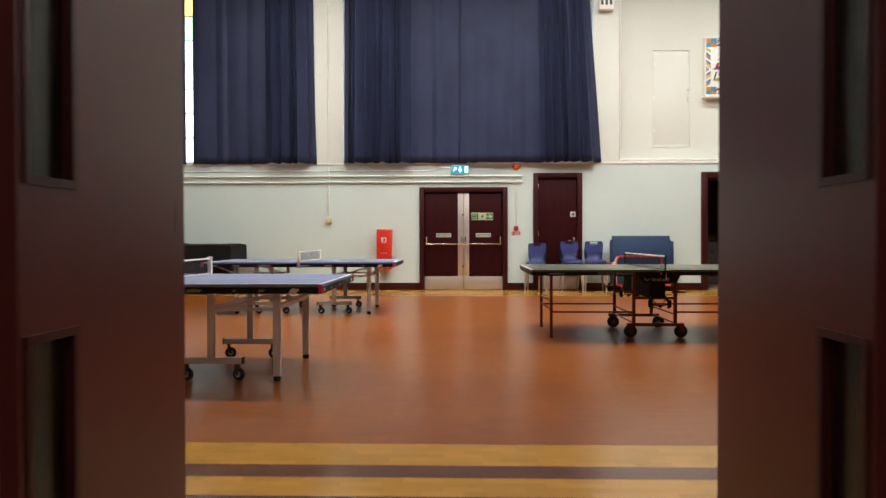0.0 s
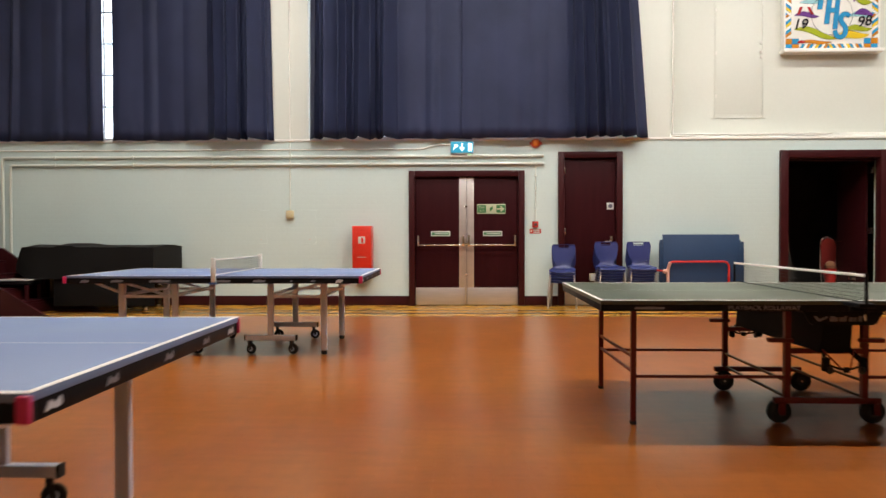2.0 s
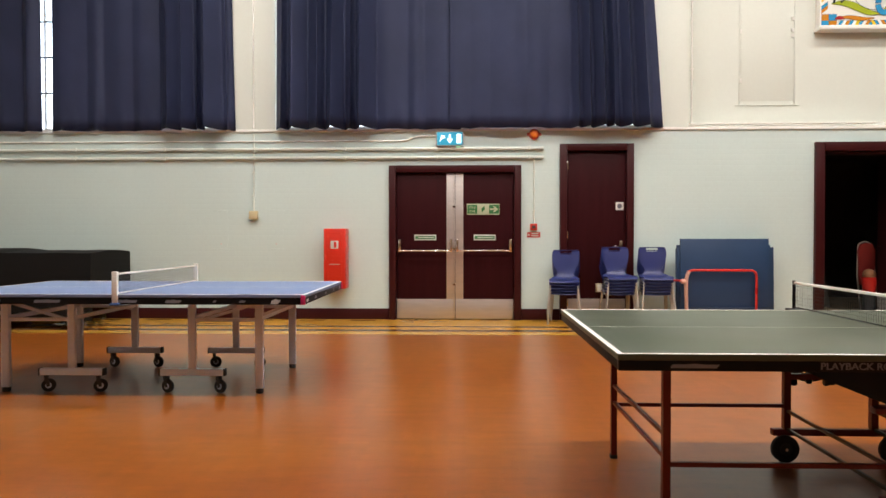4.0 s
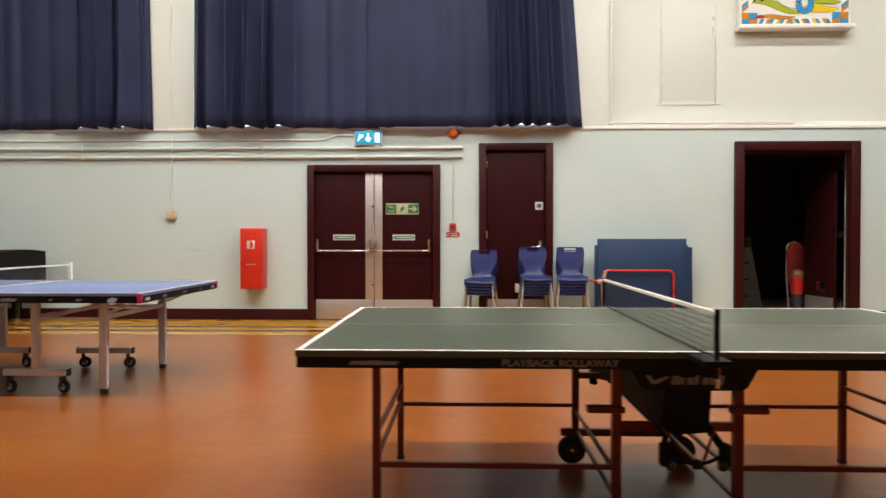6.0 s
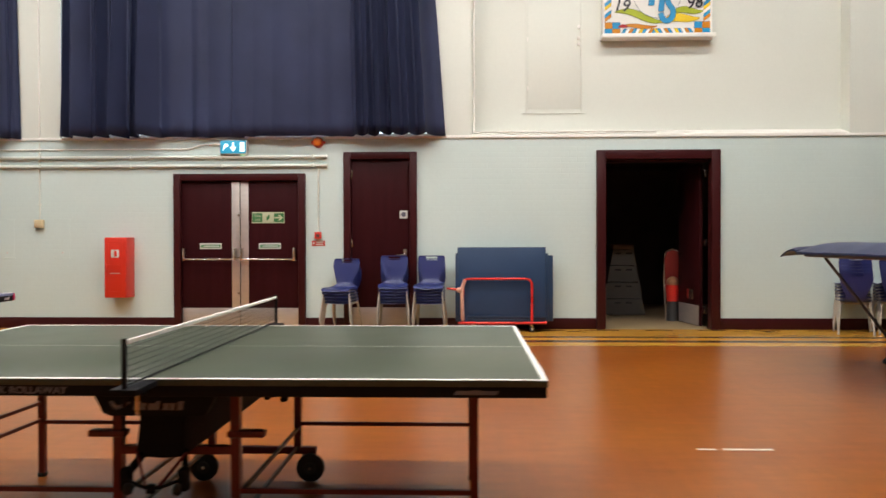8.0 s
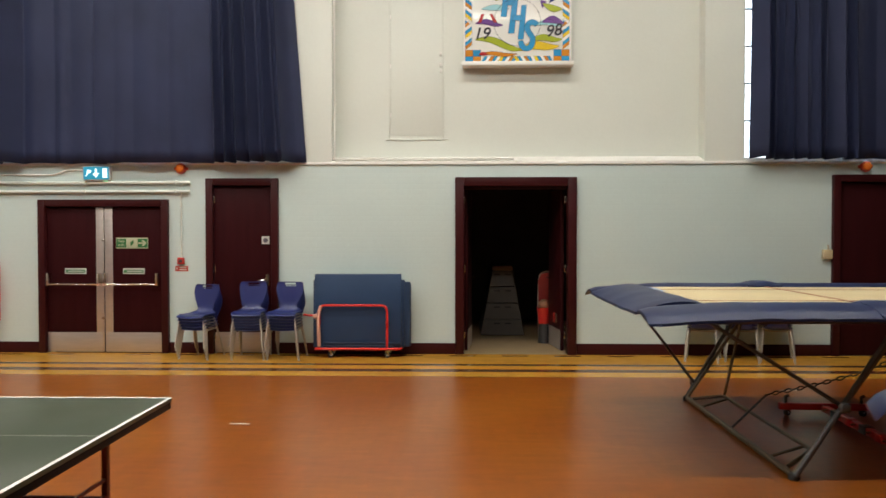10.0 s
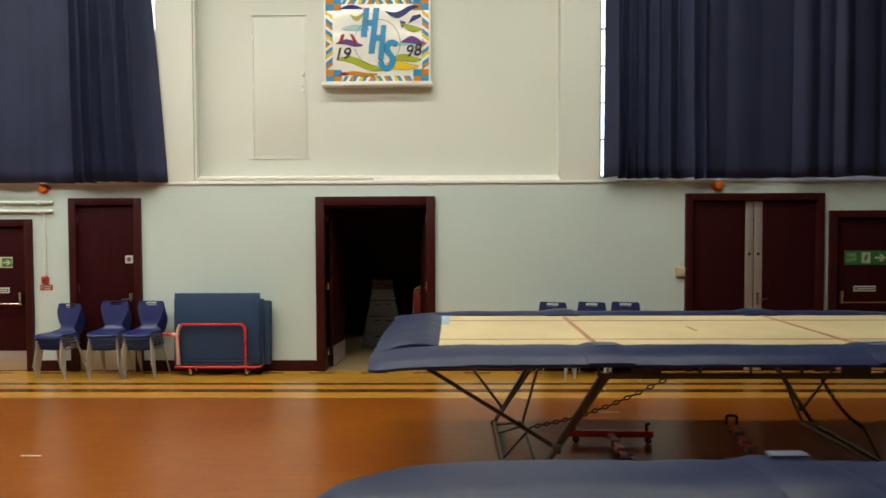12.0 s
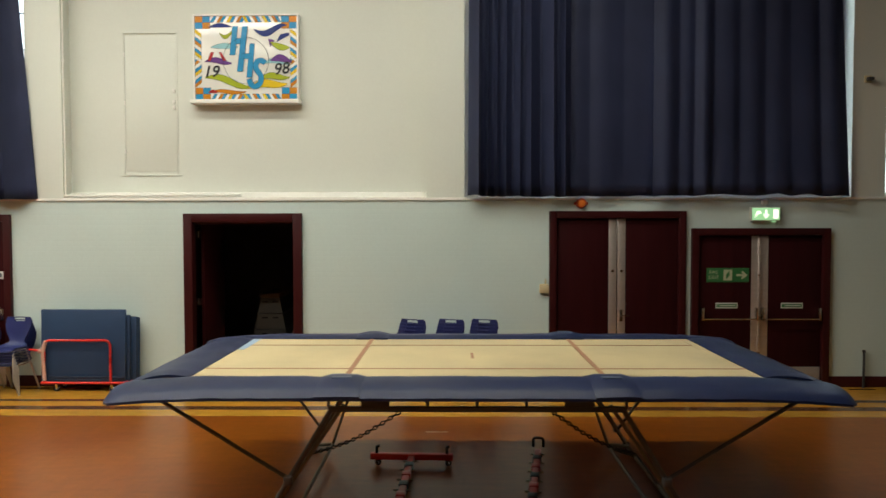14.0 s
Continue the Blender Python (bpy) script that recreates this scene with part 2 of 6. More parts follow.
def words(text, size, mat, parent, at, label="", name="lettering", shear=0.0, depth=0.001, bold=0.0):
    c = bpy.data.curves.new(name, "FONT")
    c.body, c.size, c.extrude, c.shear, c.offset = text, size, depth, shear, bold
    c.align_x, c.align_y = "CENTER", "CENTER"
    tmp = bpy.data.objects.new("tmp", c)
    me = bpy.data.meshes.new_from_object(tmp)
    bpy.data.objects.remove(tmp)
    ob = new(name, me)
    me.materials.append(mat)
    ob.parent = parent
    ob.matrix_basis = at
    return tagged(ob, label)


FACE = pose(0, 0, 0, 90, 0, 0)   # turns flat x-y lettering to face -y

# ---- the hall ----
DOUBLE_DOOR = (-0.98, 0.89, 2.185)   # outer edges and top of each frame
SINGLE_DOOR = (1.43, 2.46, 2.48)
STORE_DOOR = (4.955, 6.65, 2.488)
TALL_DOORS = (10.17, 12.1, 2.512)
EXIT_DOORS = (12.18, 14.13, 2.266)
PILASTERS = ((-3.25, -2.61), (2.70, 3.22), (8.42, 8.97), (14.42, 14.9))
JAMB = 0.10

# north wall: mint below, with the door openings cut through
bm = bmesh.new()
edge = WEST - 0.3
for x0, x1, top in (DOUBLE_DOOR, SINGLE_DOOR, STORE_DOOR, TALL_DOORS, EXIT_DOORS):
    box(edge, x0 + 0.03, NORTH, NORTH + 0.3, -0.1, LEDGE, bm=bm)
    box(x0 + 0.03, x1 - 0.03, NORTH, NORTH + 0.3, top - 0.03, LEDGE, bm=bm)
    edge = x1 - 0.03
box(edge, EAST + 0.3, NORTH, NORTH + 0.3, -0.1, LEDGE, bm=bm)
structure(part("wall_north", bm, MINT, smooth=0), "pale mint painted brick wall below the curtained windows", "wall")

# north wall above the ledge: pilasters, the recessed bay, heads over the windows
bm = bmesh.new()
for x0, x1 in PILASTERS:
    box(x0, x1, NORTH, NORTH + 0.42, LEDGE, CEIL, bm=bm)
BAYS = ((WEST, -3.25), (-2.61, 2.70), (3.22, 8.42), (8.97, 14.42), (14.9, EAST))
WIN_TOP = 6.55
for i, (x0, x1) in enumerate(BAYS):
    if i == 2:
        box(x0, x1, NORTH + 0.24, NORTH + 0.42, LEDGE, CEIL, bm=bm)
    else:
        box(x0, x1, NORTH, NORTH + 0.42, WIN_TOP, CEIL, bm=bm)
structure(part("wall_upper", bm, CREAM, smooth=0), "cream painted upper wall with pilasters and a recessed bay", "wall")
bm = bmesh.new()
prism([(NORTH + 0.24, 2.80), (NORTH - 0.01, 2.715), (NORTH - 0.01, LEDGE + 0.004), (NORTH + 0.24, LEDGE + 0.004)], (3.222, 8.418), "x", bm)
structure(part("trim", bm, WHITE, smooth=0), "white sloping sill under the recessed bay", "trim")
bm = box(WEST, EAST, NORTH - 0.022, NORTH + 0.0, 2.668, 2.706, 0.006)
structure(part("ledge", bm, WHITE), "white painted ledge running along the wall", "trim")

bm = box(3.24, 5.78, NORTH - 0.03, NORTH + 0.03, 2.742, 2.762, 0.004)
structure(part("sill_batten", bm, WHITE), "thin white batten lying along the sill", "trim")

# the other walls
structure(part("wall_west", box(WEST - 0.3, WEST, SOUTH - 0.3, NORTH, -0.1, CEIL), CREAM, smooth=0), "plain cream painted side wall by the stage", "wall")
structure(part("wall_east", box(EAST, EAST + 0.3, SOUTH - 0.3, NORTH, -0.1, CEIL), CREAM, smooth=0), "plain cream painted end wall", "wall")
DOORWAY = (-0.98, 0.78, 2.12)
bm = bmesh.new()
box(WEST, DOORWAY[0], SOUTH - 0.25, SOUTH, -0.1, CEIL, bm=bm)
box(DOORWAY[1], EAST, SOUTH - 0.25, SOUTH, -0.1, CEIL, bm=bm)
box(DOORWAY[0], DOORWAY[1], SOUTH - 0.25, SOUTH, DOORWAY[2], CEIL, bm=bm)
structure(part("wall_south", bm, LOWBOUNCE, smooth=0), "plain entrance wall, coloured dark to cut bounced light", "wall")
structure(part("ceiling", box(WEST - 0.3, EAST + 0.3, SOUTH - 0.3, NORTH + 0.42, CEIL, CEIL + 0.2), SOFFIT, smooth=0), "plain unseen hall ceiling, coloured dark to cut bounced light", "ceiling")

# corridor before the entrance
bm = bmesh.new()
box(-1.27, -1.02, -3.2, SOUTH - 0.25, -0.1, 2.8, bm=bm)
box(0.82, 1.07, -3.2, SOUTH - 0.25, -0.1, 2.8, bm=bm)
box(-1.27, 1.07, -3.45, -3.2, -0.1, 2.8, bm=bm)
structure(part("wall_corridor", bm, CORRIDOR, smooth=0), "buff painted brick corridor wall", "wall")
structure(part("ceiling_corridor", box(-1.27, 1.07, -3.45, SOUTH - 0.25, 2.8, 2.95), SOFFIT, smooth=0), "plain unseen corridor ceiling in the same dark brown", "ceiling")

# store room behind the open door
# the room's lack of light is put into the wall and ceiling colour
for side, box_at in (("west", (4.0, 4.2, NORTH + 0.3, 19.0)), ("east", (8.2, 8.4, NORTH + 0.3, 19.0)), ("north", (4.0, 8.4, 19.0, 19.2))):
    structure(part("wall_store_" + side, box(*box_at, -0.1, 2.6), SHADEWALL, smooth=0), "storeroom wall coloured dark for the unlit room", "wall")
structure(part("ceiling_store", box(4.0, 8.4, NORTH + 0.3, 19.2, 2.6, 2.75), SHADEWALL, smooth=0), "storeroom ceiling coloured dark for the unlit room", "ceiling")
structure(part("floor_store", box(4.0, 8.4, NORTH, 19.2, -0.1, 0.0), STORECONC, smooth=0), "worn buff storeroom floor", "floor")

# backing added out of sight behind the shut doors, blocks daylight leaks
bm = bmesh.new()
for x0, x1, top in (DOUBLE_DOOR, SINGLE_DOOR, TALL_DOORS, EXIT_DOORS):
    box(x0 - 0.1, x1 + 0.1, NORTH + 0.302, NORTH + 0.4, -0.1, top + 0.1, bm=bm)
structure(part("wall_lobby", bm, SHADEWALL, smooth=0), "dark backing added behind the shut doors against daylight leaks", "wall")

# skirting, between the doors
bm = bmesh.new()
edge = WEST
for x0, x1, top in (DOUBLE_DOOR, SINGLE_DOOR, STORE_DOOR, TALL_DOORS, EXIT_DOORS, (EAST, EAST, 0)):
    box(edge, x0, NORTH - 0.022, NORTH, 0.0, 0.155, 0.004, bm=bm)
    edge = x1
box(WEST, WEST + 0.02, SOUTH, NORTH - 0.03, 0, 0.155, 0.004, bm=bm)
structure(part("baseboard", bm, FRAMEWOOD), "burgundy gloss painted skirting board", "baseboard")


# ---- windows ----
def window(index, x0, x1):
    z0, z1, y = LEDGE + 0.03, WIN_TOP, NORTH + 0.30
    w = thing("window_%d" % index, (0, 0, 0), "tall white-framed window with leaded panes behind curtains", "window", kind="structure")
    bm = bmesh.new()
    for a, b in ((x0, x0 + 0.07), (x1 - 0.07, x1)):
        box(a, b, y - 0.05, y + 0.05, z0, z1, bm=bm)
    for a, b in ((z0, z0 + 0.07), (z1 - 0.07, z1)):
        box(x0 + 0.07, x1 - 0.07, y - 0.05, y + 0.05, a, b, bm=bm)
    nx, nz = max(3, round((x1 - x0) / 0.55)), 7
    sx, sz = (x1 - x0 - 0.14) / nx, (z1 - z0 - 0.14) / nz
    for k in range(1, nx):
        box(x0 + 0.07 + k * sx - 0.012, x0 + 0.07 + k * sx + 0.012, y - 0.02, y + 0.02, z0 + 0.07, z1 - 0.07, bm=bm)
    part("window_frame", bm, WHITE, w, smooth=0)
    bm = bmesh.new()
    for k in range(1, nz):
        box(x0 + 0.07, x1 - 0.07, y - 0.016, y + 0.016, z0 + 0.07 + k * sz - 0.011, z0 + 0.07 + k * sz + 0.011, bm=bm)
    part("glazing_bar", bm, LEAD, w, smooth=0)
    mesh = finish(box(-sx / 2 + 0.013, sx / 2 - 0.013, -0.003, 0.003, -sz / 2 + 0.012, sz / 2 - 0.012), 0)
    kinds = []
    for mat in (PANE, PANE_AMBER, PANE_GREEN):
        me = mesh.copy()
        me.materials.append(mat)
        kinds.append(me)
    rnd = random.Random(index)
    for i in range(nx):
        for k in range(nz):
            me = kinds[0] if index != 1 or rnd.random() < 0.7 or k in (0, 1) else kinds[rnd.choice((1, 1, 2))]
            p = new("pane", me)
            p.parent = w
            p.location = (x0 + 0.07 + (i + 0.5) * sx, y, z0 + 0.07 + (k + 0.5) * sz)
            p.visible_shadow = False
    part("window_sill", box(x0, x1, NORTH, y + 0.1, LEDGE + 0.002, LEDGE + 0.028), WHITE, w, smooth=0)


for i, b in enumerate(BAYS):
    if i != 2:
        window(i + 1, *b)
structure(part("backdrop", box(-30, 45, 26, 26.1, -4, 30), DAYLIGHT, smooth=0), "bright overcast daylight outside the windows", "backdrop")


# ---- curtains ----
def curtain(x0, x1, gathered, flare0, flare1, seed, label, lap=0.0, soft=False, tuck=False, gap=0.0, bow=2.0):
    """A hanging cloth from x0 to x1; folds are tight inside the gathered stretches, broad elsewhere (soft: even middling folds). tuck: the east edge lies back against the wall. gap: how far the hem clears the ledge. flare: how far the side edges swing out at the hem."""
    rnd = random.Random(seed)
    zt, zb = 6.75, LEDGE + 0.008 + 2 * gap
    nx, nz = int((x1 - x0) / 0.014), 22
    xs = [x0 + (x1 - x0) * i / nx for i in range(nx + 1)]
    # folds of uneven width and depth, tight in the gathered stretches
    bounds, x = [], x0
    while x < x1:
        tight = any(a <= x <= b for a, b in gathered)
        if tight:
            w = rnd.choice((0.11, 0.16, 0.2, 0.27)) * rnd.uniform(0.85, 1.15)
            amp, kind = 0.10 + 0.75 * w * rnd.uniform(0.8, 1.3), 1.0
        elif soft:
            w, amp, kind = rnd.uniform(0.13, 0.42), rnd.uniform(0.025, 0.10), 0.5
        else:
            w, amp, kind = rnd.uniform(0.22, 0.52), rnd.uniform(0.015, 0.055), 0.25
        bounds.append((x, x + w, amp, rnd.uniform(0.3, 0.7), kind))
        x += w
    folds, b = [], 0
    for x in xs:
        while b < len(bounds) - 1 and x >= bounds[b][1]:
            b += 1
        folds.append(bounds[b])
    verts, faces = [], []
    for side in (0, 1):
        for j in range(nz + 1):
            f = j / nz
            z = zt + (zb - zt) * f
            for i, x in enumerate(xs):
                f0, f1, amp, skew, tight = folds[i]
                u = (x - x0) / (x1 - x0)
                drift = 0.05 * noise.noise((f0 * 3.0, z * 0.55, seed))
                q = max(0.0, min(1.0, (x - f0) / (f1 - f0) + drift * math.sin(math.pi * (x - f0) / (f1 - f0))))
                q = 0.5 * q / skew if q < skew else 0.5 + 0.5 * (q - skew) / (1 - skew)
                w = math.sin(math.pi * q) ** (0.85 if tight > 0.9 else 1.2)
                deep = 1 + 0.5 * noise.noise((f0 * 2.0, z * 0.4, seed + 9))
                shape = -amp * w * deep
                shape += 0.035 * noise.noise((x * 0.9, z * 0.35, seed + 5)) + 0.006 * noise.noise((x * 6.0, z * 0.9, seed + 2))
                swing = (f ** bow) * ((1 - u) ** 3 * flare0 + u ** 3 * flare1)
                hem = (0.012 + gap) * noise.noise((x * 4.0, seed, 1.5)) + 0.005 * w if j == nz else 0.0
                crumple = 0.035 * max(0.0, f - 0.88) / 0.12 * noise.noise((x * 7, z * 7, seed))
                y = NORTH - 0.06 - lap + shape * (0.6 + 0.4 * f) + crumple + side * 0.008
                if tuck:
                    k = max(0.0, min(1.0, (x - x1 + 0.2) / 0.2))
                    y += (NORTH - 0.034 + side * 0.008 - y) * k * k * (3 - 2 * k)
                verts.append((x + swing + 0.013 * tight * math.sin(2 * math.pi * q) * amp / 0.1, y, z + hem))
    row, layer = nx + 1, (nx + 1) * (nz + 1)
    for j in range(nz):
        for i in range(nx):
            a = j * row + i
            faces.append((a, a + 1, a + row + 1, a + row))
            faces.append((layer + a, layer + a + row, layer + a + row + 1, layer + a + 1))
    for i in range(nx):
        for a in (i, nz * row + i):
            faces.append((a, a + 1, layer + a + 1, layer + a))
    for j in range(nz):
        for a in (j * row, j * row + nx):
            faces.append((a, a + row, layer + a + row, layer + a))
    me = bpy.data.meshes.new("cloth")
    me.from_pydata(verts, [], faces)
    me.shade_smooth()
    ob = new("curtain", me)
    me.materials.append(CURTAIN)
    return tagged(ob, label, "curtain", "window curtains")


NAVY = "navy cloth curtain hanging to the ledge"
curtain(-8.16, -5.98, (), -0.24, 0.02, 1, NAVY + ", almost meeting its pair", soft=True)
curtain(-5.82, -3.23, ((-4.42, -3.2),), 0.0, 0.06, 2, NAVY + ", bunched at one edge", tuck=True)
curtain(-2.56, 0.02, ((-2.6, -1.22),), -0.02, 0.02, 3, NAVY + ", bunched at one edge")
curtain(-0.10, 2.55, ((1.42, 2.85),), -0.02, 0.29, 4, NAVY + ", flaring outwards", 0.06, tuck=True, bow=1.0)
curtain(9.03, 11.68, ((9.0, 10.42),), -0.02, 0.0, 5, NAVY + ", crumpled at the hem", gap=0.014)
curtain(11.60, 14.13, (), 0.0, 0.2, 6, NAVY + ", in broad folds", 0.06, soft=True, gap=0.02, bow=1.0)
curtain(15.3, 19.9, ((15.2, 16.2), (18.9, 20.0)), -0.05, 0.05, 7, NAVY + ", fully drawn")
for x0, x1 in ((-8.4, -3.3), (-2.75, 2.9), (8.8, 14.5), (15.0, 20.2)):
    rail = thing("curtain_rail", ((x0 + x1) / 2, NORTH - 0.1, 6.78), "white curtain rail fixed above the window", "curtain rail", "curtain rails")
    part("track", box((x0 - x1) / 2, (x1 - x0) / 2, -0.02, 0.02, -0.015, 0.03, 0.004), WHITE, rail)
    for f in (0.1, 0.5, 0.9):
        x = (x0 - x1) / 2 + f * (x1 - x0)
        part("bracket", box(x - 0.015, x + 0.015, 0.015, 0.1, 0.0, 0.025), WHITE, rail)


# ---- door sets in the north wall ----
def frame_bm(w, h, wide=JAMB, deep=0.06):
    """Architrave and lining round an opening, w and h outer sizes, base at z 0, wall face at y 0."""
    bm = bmesh.new()
    box(-w / 2, -w / 2 + wide, -deep, 0.1, 0, h, 0.008, bm)
    box(w / 2 - wide, w / 2, -deep, 0.1, 0, h, 0.008, bm)
    box(-w / 2 + wide, w / 2 - wide, -deep, 0.1, h - wide, h, 0.008, bm)
    return bm


def lever(parent, x, z, y, direction, plate=True):
    h = part("door_handle", pipe(bent([(x, y, z), (x, y - 0.05, z), (x + 0.115 * direction, y - 0.052, z - 0.004)], 0.02), 0.009), CHROME, parent, "satin chrome lever handle")
    if plate:
        part("rose", box(x - 0.022, x + 0.022, y - 0.006, y, z - 0.09, z + 0.08, 0.003), CHROME, h)


def push_bar(leaf, x0, x1, z, y):
    bar = part("push_bar", pipe([(x0, y - 0.075, z), (x1, y - 0.075, z)], 0.012), CHROME, leaf, "satin steel panic push bar")
    for x in (x0, x1):
        part("arm", box(x - 0.018, x + 0.018, y - 0.088, y, z - 0.022, z + 0.16, 0.008), CHROME, bar)


GREEN = material("exit sign green", (0.03, 0.16, 0.05), 0.35, vary=0.05)
PALE = material("photoluminescent cream", (0.48, 0.50, 0.34), 0.4, vary=0.05)
SIGNRED = material("sign red", (0.50, 0.03, 0.02), 0.35, vary=0.05)
SIGNWHITE = material("sign white", (0.58, 0.58, 0.54), 0.4, vary=0.03)
SIGNGREY = material("sign dark grey", (0.10, 0.10, 0.13), 0.4, vary=0.05)
SIGNBLUE = material("sign blue", (0.05, 0.12, 0.35), 0.4, vary=0.03)


def fire_exit_sign(parent, x, z, y, w, h, border=True, text=("Fire", "exit")):
    s = part("fire_exit_sign", box(x - w / 2, x + w / 2, y - 0.004, y, z - h / 2, z + h / 2, 0.001), PALE if border else GREEN, parent, "green and cream fire exit sign with an arrow")
    third = w / 3
    for k in (0, 1, 2):
        c = x - w / 2 + third * (k + 0.5)
        if k == 1:
            part("doorway_mark", box(c - third * 0.3, c + third * 0.3, y - 0.006, y - 0.004, z - h * 0.38, z + h * 0.38), PALE, s)
            part("figure_mark", prism([(c - 0.02, z - h * 0.3), (c + 0.025, z - h * 0.02), (c + 0.02, z + h * 0.3), (c - 0.025, z + h * 0.05)], (y - 0.008, y - 0.006)), GREEN, s)
        else:
            part("sign_field", box(c - third * 0.46, c + third * 0.46, y - 0.006, y - 0.004, z - h * 0.4, z + h * 0.4), GREEN, s)
    c = x - w / 2 + third * 0.5
    words(text[0], h * 0.36, PALE, s, Matrix.Translation((c, y - 0.0075, z + h * 0.17)) @ FACE)
    words(text[1], h * 0.36, PALE, s, Matrix.Translation((c, y - 0.0075, z - h * 0.17)) @ FACE)
    c = x + third
    a = h * 0.26
    part("arrow", prism([(c - a * 1.5, z - a * 0.28), (c + a * 0.2, z - a * 0.28), (c - a * 0.35, z - a), (c + a * 0.35, z - a), (c + a * 1.45, z), (c + a * 0.35, z + a),
                         (c - a * 0.35, z + a), (c + a * 0.2, z + a * 0.28), (c - a * 1.5, z + a * 0.28)], (y - 0.008, y - 0.006)), PALE, s)


def small_plate(parent, x, z, y):
    s = part("notice_plate", box(x - 0.155, x + 0.155, y - 0.004, y, z - 0.04, z + 0.04, 0.002), SIGNWHITE, parent, "small white plate with a green notice")
    part("notice_band", box(x - 0.14, x + 0.14, y - 0.006, y - 0.004, z - 0.022, z + 0.022), GREEN, s)
    part("lettering", box(x - 0.10, x + 0.12, y - 0.0075, y - 0.006, z - 0.007, z + 0.007), SIGNWHITE, s)


def double_doors(index, spec, label, bars, strip_gap=0.0):
    x0, x1, h = spec
    w = x1 - x0
    d = thing("door_%d" % index, ((x0 + x1) / 2, NORTH, 0), label, "door", kind="structure")
    part("door_frame", frame_bm(w, h), FRAMEWOOD, d, "burgundy painted door frame")
    lw = w / 2 - JAMB
    top = h - JAMB - 0.004
    for side, nm in ((-1, "door_leaf"), (1, "door_leaf")):
        a, b = (-lw + 0.004, -0.004) if side < 0 else (0.004, lw - 0.004)
        leaf = part(nm, box(a, b, 0.0, 0.045, 0.008, top, 0.003), DOORWOOD, d)
        e0, e1 = (b - 0.115, b - 0.002) if side < 0 else (a + 0.002, a + 0.115)
        part("edge_plate", box(e0, e1, -0.004, 0.0, 0.29 if bars else 0.012, top - 0.006, 0.001), STEEL, leaf, "long brushed steel edge plate")
        if bars:
            part("kick_plate", box(a + 0.004, b - 0.002, -0.005, 0.0, 0.012, 0.29, 0.001), STEEL, leaf, "brushed steel kick plate")
            push_bar(leaf, a + 0.05 if side < 0 else a + 0.03, b - 0.05 if side < 0 else b - 0.05, 0.98, -0.004)
            small_plate(leaf, a + 0.41 if side < 0 else b - 0.41, 1.165, 0.0)
        else:
            c = (e0 + e1) / 2
            part("keyhole", turned(lathe([(0.02, 0), (0.02, 0.005)], 14), pose(c, -0.009, 1.66, 90)), CHROME, leaf)
            if side > 0:
                lever(leaf, c, 1.03, -0.004, 1)
    if bars:
        part("astragal", box(-0.022, 0.0, -0.03, -0.004, 0.03, top - 0.02, 0.006), STEEL, d, "steel vertical bolt rod cover")
        for z in (0.5, 1.0, 1.6):
            part("bolt_guide", box(-0.032, 0.01, -0.036, -0.004, z - 0.012, z + 0.012, 0.003), CHROME, d)
    return d


d1 = double_doors(1, DOUBLE_DOOR, "closed mahogany double fire doors with steel plates and push bars", True)
fire_exit_sign(d1, 0.40, 1.565, 0.0, 0.46, 0.155)
d4 = double_doors(4, TALL_DOORS, "closed tall mahogany double doors with steel edge strips", False)
d5 = double_doors(5, EXIT_DOORS, "closed mahogany fire exit double doors with push bars", True)
fire_exit_sign(d5, -0.45, 1.6, 0.0, 0.6, 0.2, False, ("FIRE", "EXIT"))

x0, x1, h = SINGLE_DOOR
d2 = thing("door_2", ((x0 + x1) / 2, NORTH, 0), "closed mahogany single door with a steel kick plate", "door", kind="structure")
part("door_frame", frame_bm(x1 - x0, h), FRAMEWOOD, d2, "burgundy painted door frame")
lw = (x1 - x0) / 2 - JAMB
leaf = part("door_leaf", box(-lw + 0.004, lw - 0.004, 0.0, 0.045, 0.008, h - JAMB - 0.004, 0.003), DOORWOOD, d2)
part("kick_plate", box(-lw + 0.01, lw - 0.01, -0.005, 0, 0.012, 0.3, 0.001), STEEL, leaf, "brushed steel kick plate")
lever(leaf, lw - 0.07, 1.04, 0.0, -1)
plate = part("door_sign", box(0.27, 0.38, -0.004, 0, 1.55, 1.66, 0.001), SIGNWHITE, leaf, "small white and blue door sign")
part("sign_mark", turned(lathe([(0.034, 0), (0.034, 0.002)], 16), pose(0.325, -0.004, 1.605, 90)), SIGNGREY, plate)
for z in (0.25, 1.2, 2.18):
    part("hinge", box(-lw - 0.004, -lw + 0.022, -0.008, 0.004, z - 0.05, z + 0.05, 0.002), CHROME, d2)

